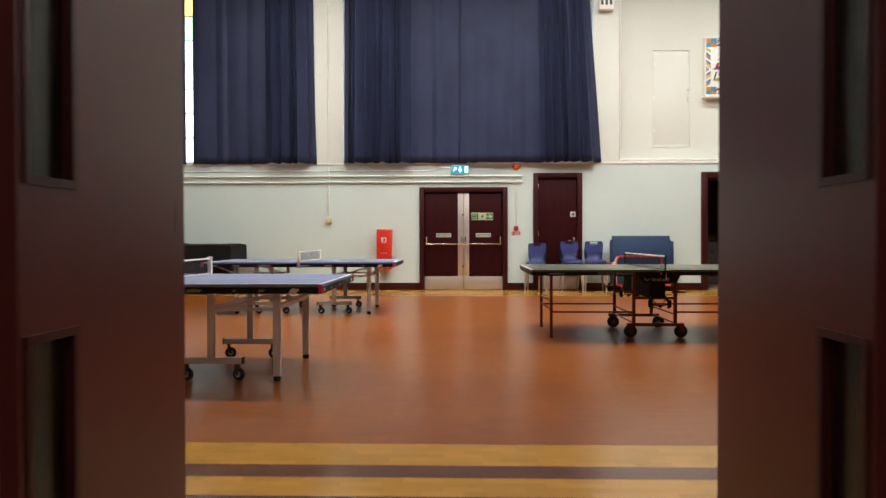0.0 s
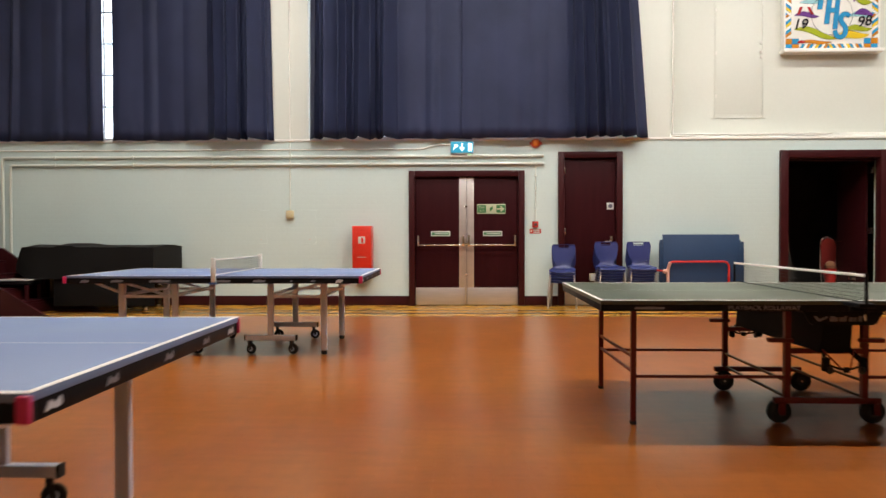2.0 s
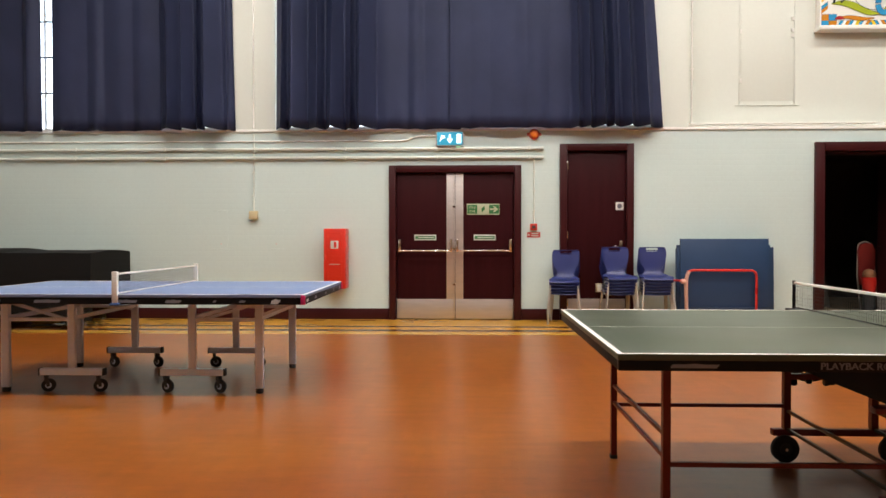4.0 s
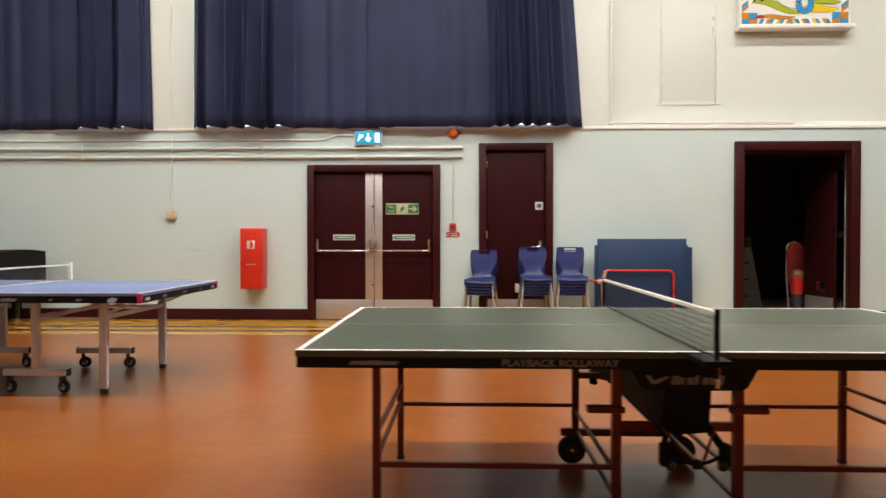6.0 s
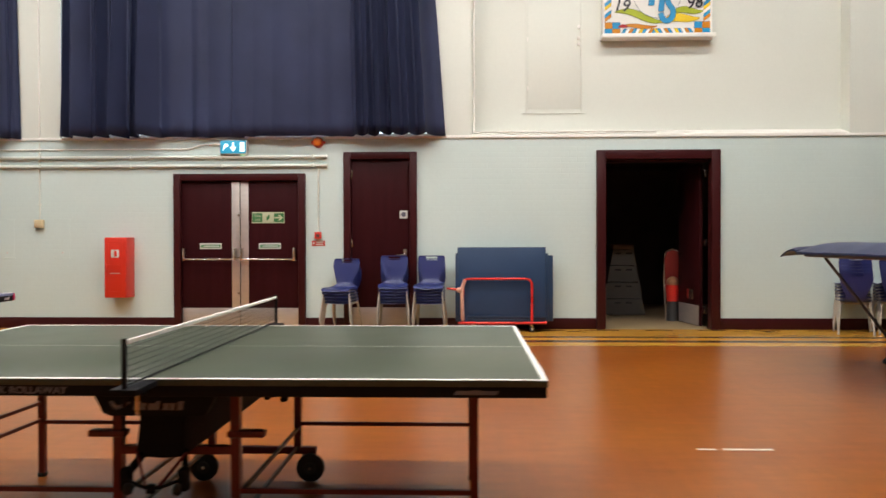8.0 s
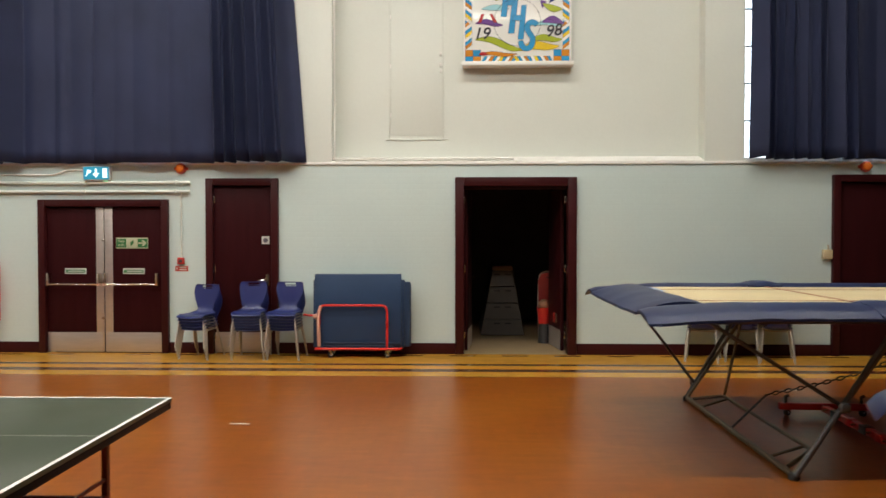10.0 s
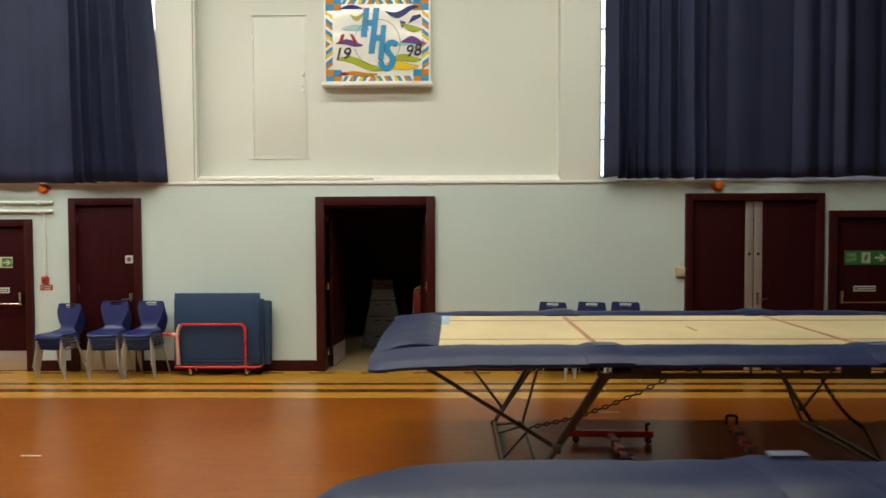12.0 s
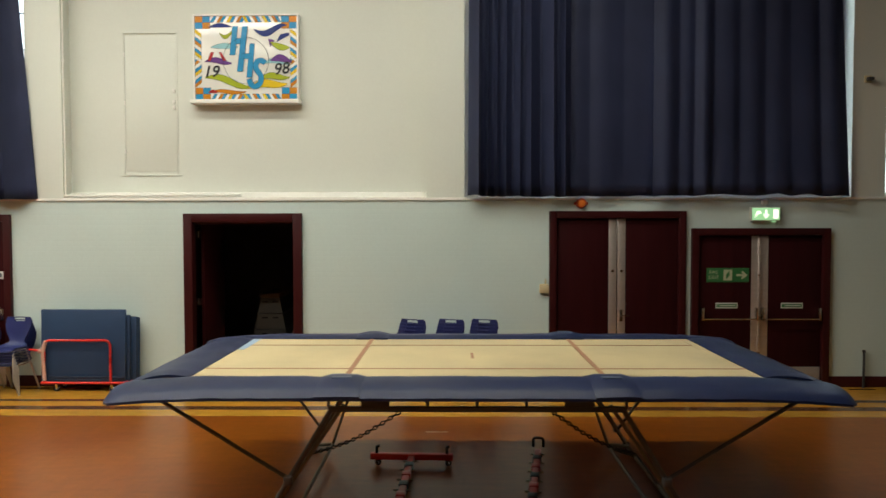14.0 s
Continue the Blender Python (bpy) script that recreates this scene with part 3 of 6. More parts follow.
# store room doorway, both leaves standing open into the store
x0, x1, h = STORE_DOOR
d3 = thing("door_3", ((x0 + x1) / 2, NORTH, 0), "open storeroom doorway, both mahogany leaves swung inwards", "door", kind="structure")
part("door_frame", frame_bm(x1 - x0, h, 0.125, 0.06), FRAMEWOOD, d3, "burgundy painted door frame")
lw = (x1 - x0) / 2 - 0.125
part("door_lining", box(-lw, lw, 0.1, 0.298, h - 0.155, h - 0.128), FRAMEWOOD, d3)
for side in (-1, 1):
    at = pose(side * (lw - 0.01), 0.26, 0, 0, 0, side * -82 + (180 if side > 0 else 0))
    leaf = part("door_leaf", box(0.0, lw - 0.02, -0.022, 0.022, 0.01, h - 0.16, 0.003), DOORWOOD, d3, at=at)
    leaf.matrix_basis = pose(side * (lw - 0.03), 0.29, 0, 0, 0, 84 if side < 0 else 97)
    for yy in (-0.026, 0.022):
        part("kick_plate", box(0.02, lw - 0.04, yy, yy + 0.004, 0.015, 0.3), STEEL, leaf, "brushed steel kick plate")
    part("vent_plate", box(0.2, 0.4, 0.022, 0.028, 0.38, 0.52, 0.002), CHROME, leaf)
    for yy, s in ((-0.022, -1), (0.022, 1)):
        part("door_handle", pipe(bent([(lw - 0.09, yy, 1.03), (lw - 0.09, yy + 0.05 * s, 1.03), (lw - 0.2, yy + 0.05 * s, 1.03)], 0.02), 0.009), CHROME, leaf, "satin chrome lever handle")
    for z in (0.25, 1.2, 2.18):
        part("hinge", box(side * (lw - 0.006) - 0.012, side * (lw - 0.006) + 0.012, 0.16, 0.26, z - 0.05, z + 0.05, 0.002), CHROME, d3)

# entrance: two leaves folded back into the corridor
ENTRYWOOD = material("polished mahogany veneer", (0.078, 0.0095, 0.0100), 0.30, vary=0.18, scale=2.0, fine=40, bump=0.015, stretch=(6, 6, 0.6), spec=0.3)
VISION = glass("wired vision glass", (0.75, 0.85, 0.82), 0.25)
d6 = thing("door_6", ((DOORWAY[0] + DOORWAY[1]) / 2, SOUTH, 0), "open mahogany entrance doors with narrow glass vision panels", "door", kind="structure")
cx = (DOORWAY[0] + DOORWAY[1]) / 2
bm = bmesh.new()
hw = (DOORWAY[1] - DOORWAY[0]) / 2
box(-hw, -hw + 0.035, -0.25, 0.0, 0, DOORWAY[2], bm=bm)
box(hw - 0.035, hw, -0.25, 0.0, 0, DOORWAY[2], bm=bm)
box(-hw + 0.035, hw - 0.035, -0.25, 0.0, DOORWAY[2] - 0.035, DOORWAY[2], bm=bm)
part("door_frame", bm, FRAMEWOOD, d6, "burgundy painted door frame")
for side, xx in ((-1, -0.90), (1, 0.70)):
    # leaf runs along y from its hinge by the wall back to its free edge
    xo = xx - cx
    a, b = (xo - 0.044, xo) if side < 0 else (xo, xo + 0.044)
    y0, y1 = 1.475 - SOUTH, 2.27 - SOUTH
    g0, g1 = y0 + 0.03, y0 + 0.19
    bm = bmesh.new()
    ztop = 2.07
    box(a, b, g1, y1, 0.008, ztop, bm=bm)
    box(a, b, y0, g0, 0.008, ztop, bm=bm)
    for z0, z1 in ((0.008, 0.2), (0.89, 1.21), (1.93, ztop)):
        box(a, b, g0, g1, z0, z1, bm=bm)
    leaf = part("door_leaf", bm, ENTRYWOOD, d6, smooth=0)
    for z0, z1 in ((0.2, 0.89), (1.21, 1.93)):
        pane = part("pane", box((a + b) / 2 - 0.003, (a + b) / 2 + 0.003, g0, g1, z0, z1), VISION, leaf, smooth=0)
        bead = bmesh.new()
        for xa, xb in ((a - 0.006, a + 0.012), (b - 0.012, b + 0.006)):
            box(xa, xb, g0 - 0.012, g0 + 0.006, z0 - 0.012, z1 + 0.012, bm=bead)
            box(xa, xb, g1 - 0.006, g1 + 0.012, z0 - 0.012, z1 + 0.012, bm=bead)
            box(xa, xb, g0 + 0.006, g1 - 0.006, z0 - 0.012, z0 + 0.006, bm=bead)
            box(xa, xb, g0 + 0.006, g1 - 0.006, z1 - 0.006, z1 + 0.012, bm=bead)
        part("glazing_bead", bead, FRAMEWOOD, leaf, smooth=0)

# ---- table tennis tables ----
BLUETOP = material("matt blue table top", (0.15, 0.205, 0.36), 0.5, vary=0.05, scale=2, fine=200, bump=0.02)
GREENTOP = material("dark green table top", (0.060, 0.073, 0.045), 0.36, vary=0.08, scale=2, fine=200, bump=0.02)
LINE = material("white table line", (0.78, 0.76, 0.70), 0.5, vary=0.05)
BLACK = material("black lacquered steel", (0.008, 0.008, 0.010), 0.45, vary=0.1, spec=0.12)
RUBBER = material("black rubber", (0.015, 0.015, 0.015), 0.7, vary=0.1)
SILVER = material("silver grey powder coat", (0.70, 0.75, 0.88), 0.4, metal=0.1, vary=0.06)
MAROON = material("maroon lacquered tube", (0.125, 0.008, 0.008), 0.32, vary=0.1, spec=0.35)
LOGOWHITE = material("white printed mark", (0.5, 0.5, 0.52), 0.5, vary=0.05)
LOGO = material("pale printed mark", (0.18, 0.18, 0.21), 0.5, vary=0.05)
PINK = material("red plastic corner guard", (0.55, 0.022, 0.12), 0.4, vary=0.05)
NETCORD = material("dark net cord", (0.02, 0.022, 0.02), 0.8, vary=0.1)
NETGREY = material("grey net cord", (0.13, 0.13, 0.13), 0.8, vary=0.1)
MATTE = material("matt black plastic", (0.006, 0.006, 0.007), 0.7, vary=0.1, spec=0.15)
WORN_ROD = material("tarnished brass rod", (0.07, 0.045, 0.02), 0.4, metal=0.5, vary=0.2)
CASTOR = material("dark grey plastic", (0.03, 0.03, 0.032), 0.45, vary=0.1)


def castor(parent, x, y, z_top, r, turn=0.0, name="castor", fork=CASTOR):
    """A wheel of radius r on the floor under a plate at z_top."""
    c = part(name, box(-0.014, 0.014, -0.02, 0.02, z_top - 0.03, z_top, 0.003), fork, parent, at=pose(x, y, 0, 0, 0, turn))
    wheel = turned(lathe([(r * 0.5, -0.014), (r * 0.93, -0.014), (r, -0.008), (r, 0.008), (r * 0.93, 0.014), (r * 0.5, 0.014)], 20), pose(0.015, 0, r, 90, 0, 0))
    part("tyre", wheel, RUBBER, c)
    part("hub", turned(lathe([(r * 0.45, -0.017), (r * 0.45, 0.017)], 14), pose(0.015, 0, r, 90, 0, 0)), SILVER, c)
    bm = bmesh.new()
    for yy in (-0.021, 0.018):
        prism([(-0.014, z_top - 0.02), (0.012, z_top - 0.02), (0.028, r - 0.004), (0.004, r - 0.012)], (yy, yy + 0.003), "y", bm)
    part("fork", bm, fork, c)
    return c


def table_top(t, top_mat, rim_depth, thick=0.022):
    L, W, Z = 2.74, 1.525, 0.76
    for side, a, b in ((-1, -L / 2, -0.002), (1, 0.002, L / 2)):
        half = part("tabletop", box(a, b, -W / 2, W / 2, Z - thick, Z, 0.002), top_mat, t)
        edge = 0.02
        s = bmesh.new()
        box(a, b, -W / 2, -W / 2 + edge, Z, Z + 0.0012, bm=s)
        box(a, b, W / 2 - edge, W / 2, Z, Z + 0.0012, bm=s)
        e = a if side < 0 else b - edge
        box(e, e + edge, -W / 2 + edge, W / 2 - edge, Z, Z + 0.0012, bm=s)
        box(a + (edge if side < 0 else 0), b - (edge if side > 0 else 0), -0.0015, 0.0015, Z, Z + 0.0003, bm=s)
        part("white_line", s, LINE, half, smooth=0)
        rim = bmesh.new()
        lo, hi = Z - thick - rim_depth, Z - thick
        ins = 0.004
        box(a + ins, b - ins, -W / 2 + ins, -W / 2 + 0.03, lo, hi, 0.002, rim)
        box(a + ins, b - ins, W / 2 - 0.03, W / 2 - ins, lo, hi, 0.002, rim)
        e = a + ins if side < 0 else b - 0.03
        box(e, e + 0.026, -W / 2 + 0.03, W / 2 - 0.03, lo, hi, 0.002, rim)
        part("rim", rim, BLACK, half, "black steel apron under the top")
    return Z - thick - rim_depth


def netting(t, half_len, z0, z1, cord_mat, band_top):
    n = part("net", box(-0.006, 0.006, -half_len, half_len, z1 - band_top, z1, 0.002), LINE, t, "white taped net band")
    bm = bmesh.new()
    step = 0.02
    for k in range(int(2 * half_len / step) + 1):
        y = -half_len + k * step
        box(-0.0007, 0.0007, y - 0.0007, y + 0.0007, z0, z1 - band_top, bm=bm)
    k = z0
    while k < z1 - band_top:
        box(-0.0007, 0.0007, -half_len, half_len, k, k + 0.0014, bm=bm)
        k += 0.02
    part("mesh", bm, cord_mat, n, smooth=0)
    return n


def logo_bars(t, spec, y, mat=LOGO):
    """Unreadable printed marks as plain slanted bars: (x, z, width, height)."""
    for x, z, w, h in spec:
        q = h * 0.6
        wave = [(x - w / 2, z - h / 2), (x + w / 2 - q, z - h / 2), (x + w / 2 - q * 0.4, z - h * 0.1), (x + w / 2, z + h * 0.3), (x + w * 0.2, z + h * 0.3), (x, z + h / 2),
                (x - w * 0.2, z + h * 0.3), (x - w / 2 + q, z + h * 0.35), (x - w / 2 + q * 0.3, z)]
        part("printed_mark", prism(wave, (y - 0.0015, y)), mat if w > 0.085 or h < 0.03 else LOGOWHITE, t)


def blue_table(at, label):
    t = thing("table_tennis_table", at, label, "table", "table tennis tables")
    low = table_top(t, BLUETOP, 0.05)
    n = netting(t, 0.742, 0.77, 0.9125, NETGREY, 0.014)
    part("net_base_band", box(-0.004, 0.004, -0.742, 0.742, 0.762, 0.772), LINE, n)
    for s in (-1, 1):
        post = part("net_post", box(-0.02, 0.02, s * 0.762 - 0.016, s * 0.762 + 0.016, 0.70, 0.925, 0.005), WHITE, t, "white net post clamped to the edge")
        part("clamp", box(-0.035, 0.035, min(s * 0.70, s * 0.785), max(s * 0.70, s * 0.785), 0.68, 0.70, 0.005), SIGNBLUE, post)
    for sx in (-1, 1):
        for sy in (-1, 1):
            leg = part("leg", box(sx * 0.97 - 0.03, sx * 0.97 + 0.03, sy * 0.51 - 0.02, sy * 0.51 + 0.02, 0.035, low, 0.005), SILVER, t)
            part("foot", lathe([(0.026, 0.0), (0.03, 0.01), (0.026, 0.036)], 12), RUBBER, leg, at=pose(sx * 0.97, sy * 0.51, 0))
            part("brace", square([(sx * 0.97, sy * 0.51, 0.58), (sx * 1.28, sy * 0.51, low + 0.01)], 0.022), SILVER, leg)
            post = part("undercarriage_post", box(sx * 0.46 - 0.028, sx * 0.46 + 0.028, sy * 0.51 - 0.018, sy * 0.51 + 0.018, 0.17, low, 0.005), SILVER, t)
            part("side_rail", square([(sx * 0.485, sy * 0.51, 0.55), (sx * 0.945, sy * 0.51, 0.55)], 0.026), SILVER, post)
            base = part("base_bar", box(sx * 0.46 - 0.25, sx * 0.46 + 0.25, sy * 0.51 - 0.025, sy * 0.51 + 0.025, 0.13, 0.18, 0.004), SILVER, t)
            for ex in (-0.25, 0.24):
                part("end_cap", box(sx * 0.46 + ex, sx * 0.46 + ex + 0.012, sy * 0.51 - 0.027, sy * 0.51 + 0.027, 0.128, 0.182, 0.003), RUBBER, base)
            for ex in (-0.2, 0.2):
                castor(t, sx * 0.46 + ex, sy * 0.51, 0.13, 0.05, turn=20 * sx * sy)
        part("cross_rail", square([(sx * 0.97, -0.49, 0.56), (sx * 0.97, 0.49, 0.56)], 0.03), SILVER, t)
        part("cross_rail", square([(sx * 0.46, -0.49, 0.36 + 0.2), (sx * 0.46, 0.49, 0.56)], 0.03), SILVER, t)
        for sy in (-1, 1):
            part("diagonal_strut", square([(sx * 0.47, sy * 0.47, 0.53), (sx * 1.02, sy * 0.47, low + 0.005)], 0.022), SILVER, t)
            part("corner_guard", box(sx * 1.372 - 0.03, sx * 1.372 + 0.004, sy * 0.7625 - 0.012, sy * 0.7625 + 0.004, low + 0.002, 0.755, 0.004), PINK, t, "red corner guard")
    logo_bars(t, [(1.16, 0.712, 0.075, 0.036), (0.92, 0.712, 0.05, 0.018), (0.72, 0.712, 0.03, 0.018), (0.42, 0.712, 0.12, 0.025), (-0.5, 0.712, 0.2, 0.025), (0.08, 0.712, 0.16, 0.025),
                  (-0.9, 0.712, 0.12, 0.025), (-1.2, 0.712, 0.09, 0.03)], -0.7588)
    for y, mat in ((-0.66, LOGOWHITE), (-0.37, LOGO), (0.02, LOGO), (0.37, LOGO), (0.66, LOGOWHITE)):
        mark = [(y - 0.038, 0.70), (y - 0.01, 0.705), (y + 0.012, 0.70), (y + 0.036, 0.706), (y + 0.03, 0.728), (y + 0.006, 0.716), (y - 0.02, 0.727)]
        part("printed_mark", prism(mark, (1.3665, 1.368), "x"), mat, t)
    return t


BLUE_LABEL = "blue competition table tennis table on silver wheeled undercarriage with net up"
blue_table(pose(-2.462, 6.03, 0, 0, 0, 0.4), BLUE_LABEL)
blue_table(pose(-2.40, 10.86, 0, 0, 0, 0.4), BLUE_LABEL)


def green_table(at):
    t = thing("table_tennis_table", at, "dark green table tennis table on maroon tube legs, net up", "table", "table tennis tables")
    low = table_top(t, GREENTOP, 0.038)
    n = netting(t, 0.90, 0.765, 0.9125, NETCORD, 0.015)
    part("net_cord", pipe([(0, -0.9, 0.765), (0, 0.9, 0.765)], 0.003, 6), NETCORD, n)
    for s in (-1, 1):
        post = part("net_post", pipe([(0, s * 0.905, 0.70), (0, s * 0.905, 0.918)], 0.009), BLACK, t, "thin black net post")
        part("clamp", box(-0.045, 0.045, min(s * 0.74, s * 0.92), max(s * 0.74, s * 0.92), 0.735, 0.757, 0.004), BLACK, post)
        part("screw", pipe([(0.02, s * 0.86, 0.66), (0.02, s * 0.86, 0.735)], 0.006), CHROME, post)
    for sx in (-1, 1):
        for sy in (-1, 1):
            y = sy * 0.49
            leg = part("leg", square([(sx * 1.125, y, 0.012), (sx * 1.125, y, low)], 0.03), MAROON, t)
            part("foot", box(sx * 1.125 - 0.018, sx * 1.125 + 0.018, y - 0.018, y + 0.018, 0, 0.02, 0.003), RUBBER, leg)
            part("long_rail", square([(sx * 1.11, y, 0.285), (sx * 0.24, y, 0.285)], 0.018), MAROON, leg)
            post = part("frame_post", square([(sx * 0.225, y, 0.15), (sx * 0.225, y, low)], 0.034), MAROON, t)
            part("hinge_plate", box(sx * 0.225 - 0.07 + sx * 0.04, sx * 0.225 + 0.07 + sx * 0.04, y - 0.024, y + 0.024, 0.49, 0.515, 0.005), MAROON, post)
        for z in (0.40, 0.31):
            part("end_rail", square([(sx * 1.125, -0.475, z), (sx * 1.125, 0.475, z - 0.012)], 0.016), MAROON, t)
    for sy in (-1, 1):
        y = sy * 0.49
        base = part("base_bar", box(-0.30, 0.32, y - 0.02, y + 0.02, 0.13, 0.165, 0.004), MAROON, t)
        part("cross_bar", square([(-0.21, y, 0.44), (0.21, y, 0.44)], 0.03), MAROON, t)
        for x in (-0.25, 0.30):
            w = turned(lathe([(0.03, -0.017), (0.062, -0.017), (0.071, -0.01), (0.071, 0.01), (0.062, 0.017), (0.03, 0.017)], 24), pose(x, y - sy * 0.045, 0.071, 90))
            wheel = part("wheel", w, RUBBER, base, "black rubber wheel")
            part("hub", turned(lathe([(0.032, -0.02), (0.032, 0.02)], 14), pose(x, y - sy * 0.045, 0.071, 90)), CASTOR, wheel)
            part("axle", pipe([(x, y, 0.071), (x, y - sy * 0.07, 0.071)], 0.008), CHROME, wheel)
            part("axle_bracket", box(x - 0.018, x + 0.018, y - 0.012, y + 0.012, 0.06, 0.14, 0.003), MAROON, base)
    for x in (-0.225, 0.225):
        for z in (0.165, 0.26):
            part("side_stay", square([(x, -0.47, z), (x, 0.47, z)], 0.014), WORN_ROD, t)
    # hanging black cover under the middle of the table
    bm = prism([(-0.075, low - 0.05), (0.085, low - 0.05), (0.075, 0.452), (0.0, 0.446), (-0.10, 0.452)], (-0.62, 0.62))
    part("mechanism_cover", bm, MATTE, t, "black plastic cover over the folding mechanism", smooth=30)
    for sy in (-1, 1):
        y0, y1 = sorted((sy * 0.665, sy * 0.685))
        plate = part("mechanism_plate", prism([(-0.225, low), (0.225, low), (0.185, low - 0.075), (0.16, low - 0.085), (-0.16, low - 0.085), (-0.185, low - 0.075)], (y0, y1)), BLACK, t,
                     "black end plate with a pale printed mark")
        if sy < 0:
            part("swoosh_mark", prism([(-0.165, low - 0.034), (-0.15, low - 0.032), (-0.135, low - 0.05), (-0.09, low - 0.034), (-0.085, low - 0.04), (-0.13, low - 0.064), (-0.145, low - 0.062)], (y0 - 0.0015, y0)), LOGO, plate)
            for k, (w, h) in enumerate(((0.026, 0.03), (0.018, 0.024), (0.024, 0.024), (0.014, 0.032), (0.022, 0.024), (0.016, 0.024), (0.02, 0.032))):
                a = -0.078 + 0.0262 * k
                part("printed_mark", prism([(a, low - 0.064), (a + w, low - 0.064), (a + w + 0.005, low - 0.064 + h), (a + 0.005, low - 0.064 + h)], (y0 - 0.0015, y0)), LOGO, plate)
        for x in (-0.10, 0.105):
            part("link_arm", square([(x * 0.7, sy * 0.6, 0.47), (x, sy * 0.68, 0.41)], 0.02), MATTE, t)
            part("catch", box(x - 0.018, x + 0.018, sy * 0.69 - 0.02, sy * 0.69 + 0.02, 0.355, 0.435, 0.008), MATTE, t)
            part("roller", turned(lathe([(0.018, -0.012), (0.022, 0.0), (0.018, 0.012)], 12), pose(x * 0.86, sy * 0.71, 0.365, 0, 90)), RUBBER, t)
        part("ball_rack", pipe(bent([(-0.10, sy * 0.70, 0.40), (-0.04, sy * 0.715, 0.375), (0.0, sy * 0.72, 0.37), (0.04, sy * 0.715, 0.375), (0.105, sy * 0.70, 0.40)], 0.03), 0.006), MATTE, t)
        part("rack_stop", box(-0.014, 0.014, sy * 0.72 - 0.012, sy * 0.72 + 0.012, 0.355, 0.385, 0.004), MATTE, t)
        for x in (-0.06, 0.06):
            part("rack_stay", square([(x * 0.4, sy * 0.715, 0.375), (x * 1.5, sy * 0.63, 0.47)], 0.008), MAROON, t)
    logo_bars(t, [(-1.10, 0.719, 0.17, 0.016), (1.13, 0.719, 0.15, 0.016)], -0.7588)
    words("PLAYBACK ROLLAWAY", 0.034, LOGO, t, Matrix.Translation((-0.47, -0.7592, 0.719)) @ FACE @ Matrix.Diagonal((1.1, 1, 1, 1)), bold=0.0006)
    return t


green_table(pose(2.036, 8.392, 0, 0, 0, 0.0))

# ---- trampolines ----
VINYL = material("navy vinyl pad", (0.012, 0.020, 0.066), 0.42, spec=0.35, vary=0.16, scale=2.5, fine=90, bump=0.05)
VINYLDARK = material("dark pad underside", (0.012, 0.013, 0.03), 0.5, vary=0.1)
BED = material("cream woven webbing", (0.56, 0.455, 0.26), 0.7, vary=0.2, scale=1.1, fine=160, bump=0.1)
REDLINE = material("faded red bed line", (0.36, 0.17, 0.09), 0.7, vary=0.2)
GALV = material("dull galvanised tube", (0.09, 0.09, 0.09), 0.42, metal=0.6, vary=0.15)
WORN = material("worn brassy tube", (0.17, 0.135, 0.09), 0.45, metal=0.5, vary=0.2)
CHAIN = material("dark chain", (0.035, 0.03, 0.028), 0.6, metal=0.4, vary=0.2)
TAG = material("faded grey-blue label", (0.09, 0.115, 0.17), 0.6, vary=0.2, scale=20)
PALEBLUE = material("pale blue webbing", (0.30, 0.42, 0.58), 0.7, vary=0.1)


def pad(outline_fn, nu, nv):
    """A padded sheet: outline_fn(u, v) gives x, y, z of its top; it gets a rolled edge and thickness."""
    bm = bmesh.new()
    top, bot = [], []
    for i in range(nu + 1):
        rt, rb = [], []
        for j in range(nv + 1):
            u, v = i / nu, j / nv
            x, y, z = outline_fn(u, v)
            e = min(u * nu, (1 - u) * nu, v * nv, (1 - v) * nv)
            roll = 0.016 if e < 0.5 else 0.0
            wr = 0.006 * noise.noise((x * 3.1, y * 3.1, 2.0)) + 0.005 * noise.noise((x * 9, y * 5, 4.0))
            rt.append(bm.verts.new((x, y, z - roll + wr)))
            rb.append(bm.verts.new((x, y, z - 0.034 + wr * 0.5)))
        top.append(rt)
        bot.append(rb)
    for i in range(nu):
        for j in range(nv):
            bm.faces.new((top[i][j], top[i + 1][j], top[i + 1][j + 1], top[i][j + 1]))
            bm.faces.new((bot[i][j], bot[i][j + 1], bot[i + 1][j + 1], bot[i + 1][j]))
    for i in range(nu):
        bm.faces.new((top[i][0], bot[i][0], bot[i + 1][0], top[i + 1][0]))
        bm.faces.new((top[i][nv], top[i + 1][nv], bot[i + 1][nv], bot[i][nv]))
    for j in range(nv):
        bm.faces.new((top[0][j], top[0][j + 1], bot[0][j + 1], bot[0][j]))
        bm.faces.new((top[nu][j], bot[nu][j], bot[nu][j + 1], top[nu][j + 1]))
    return bm


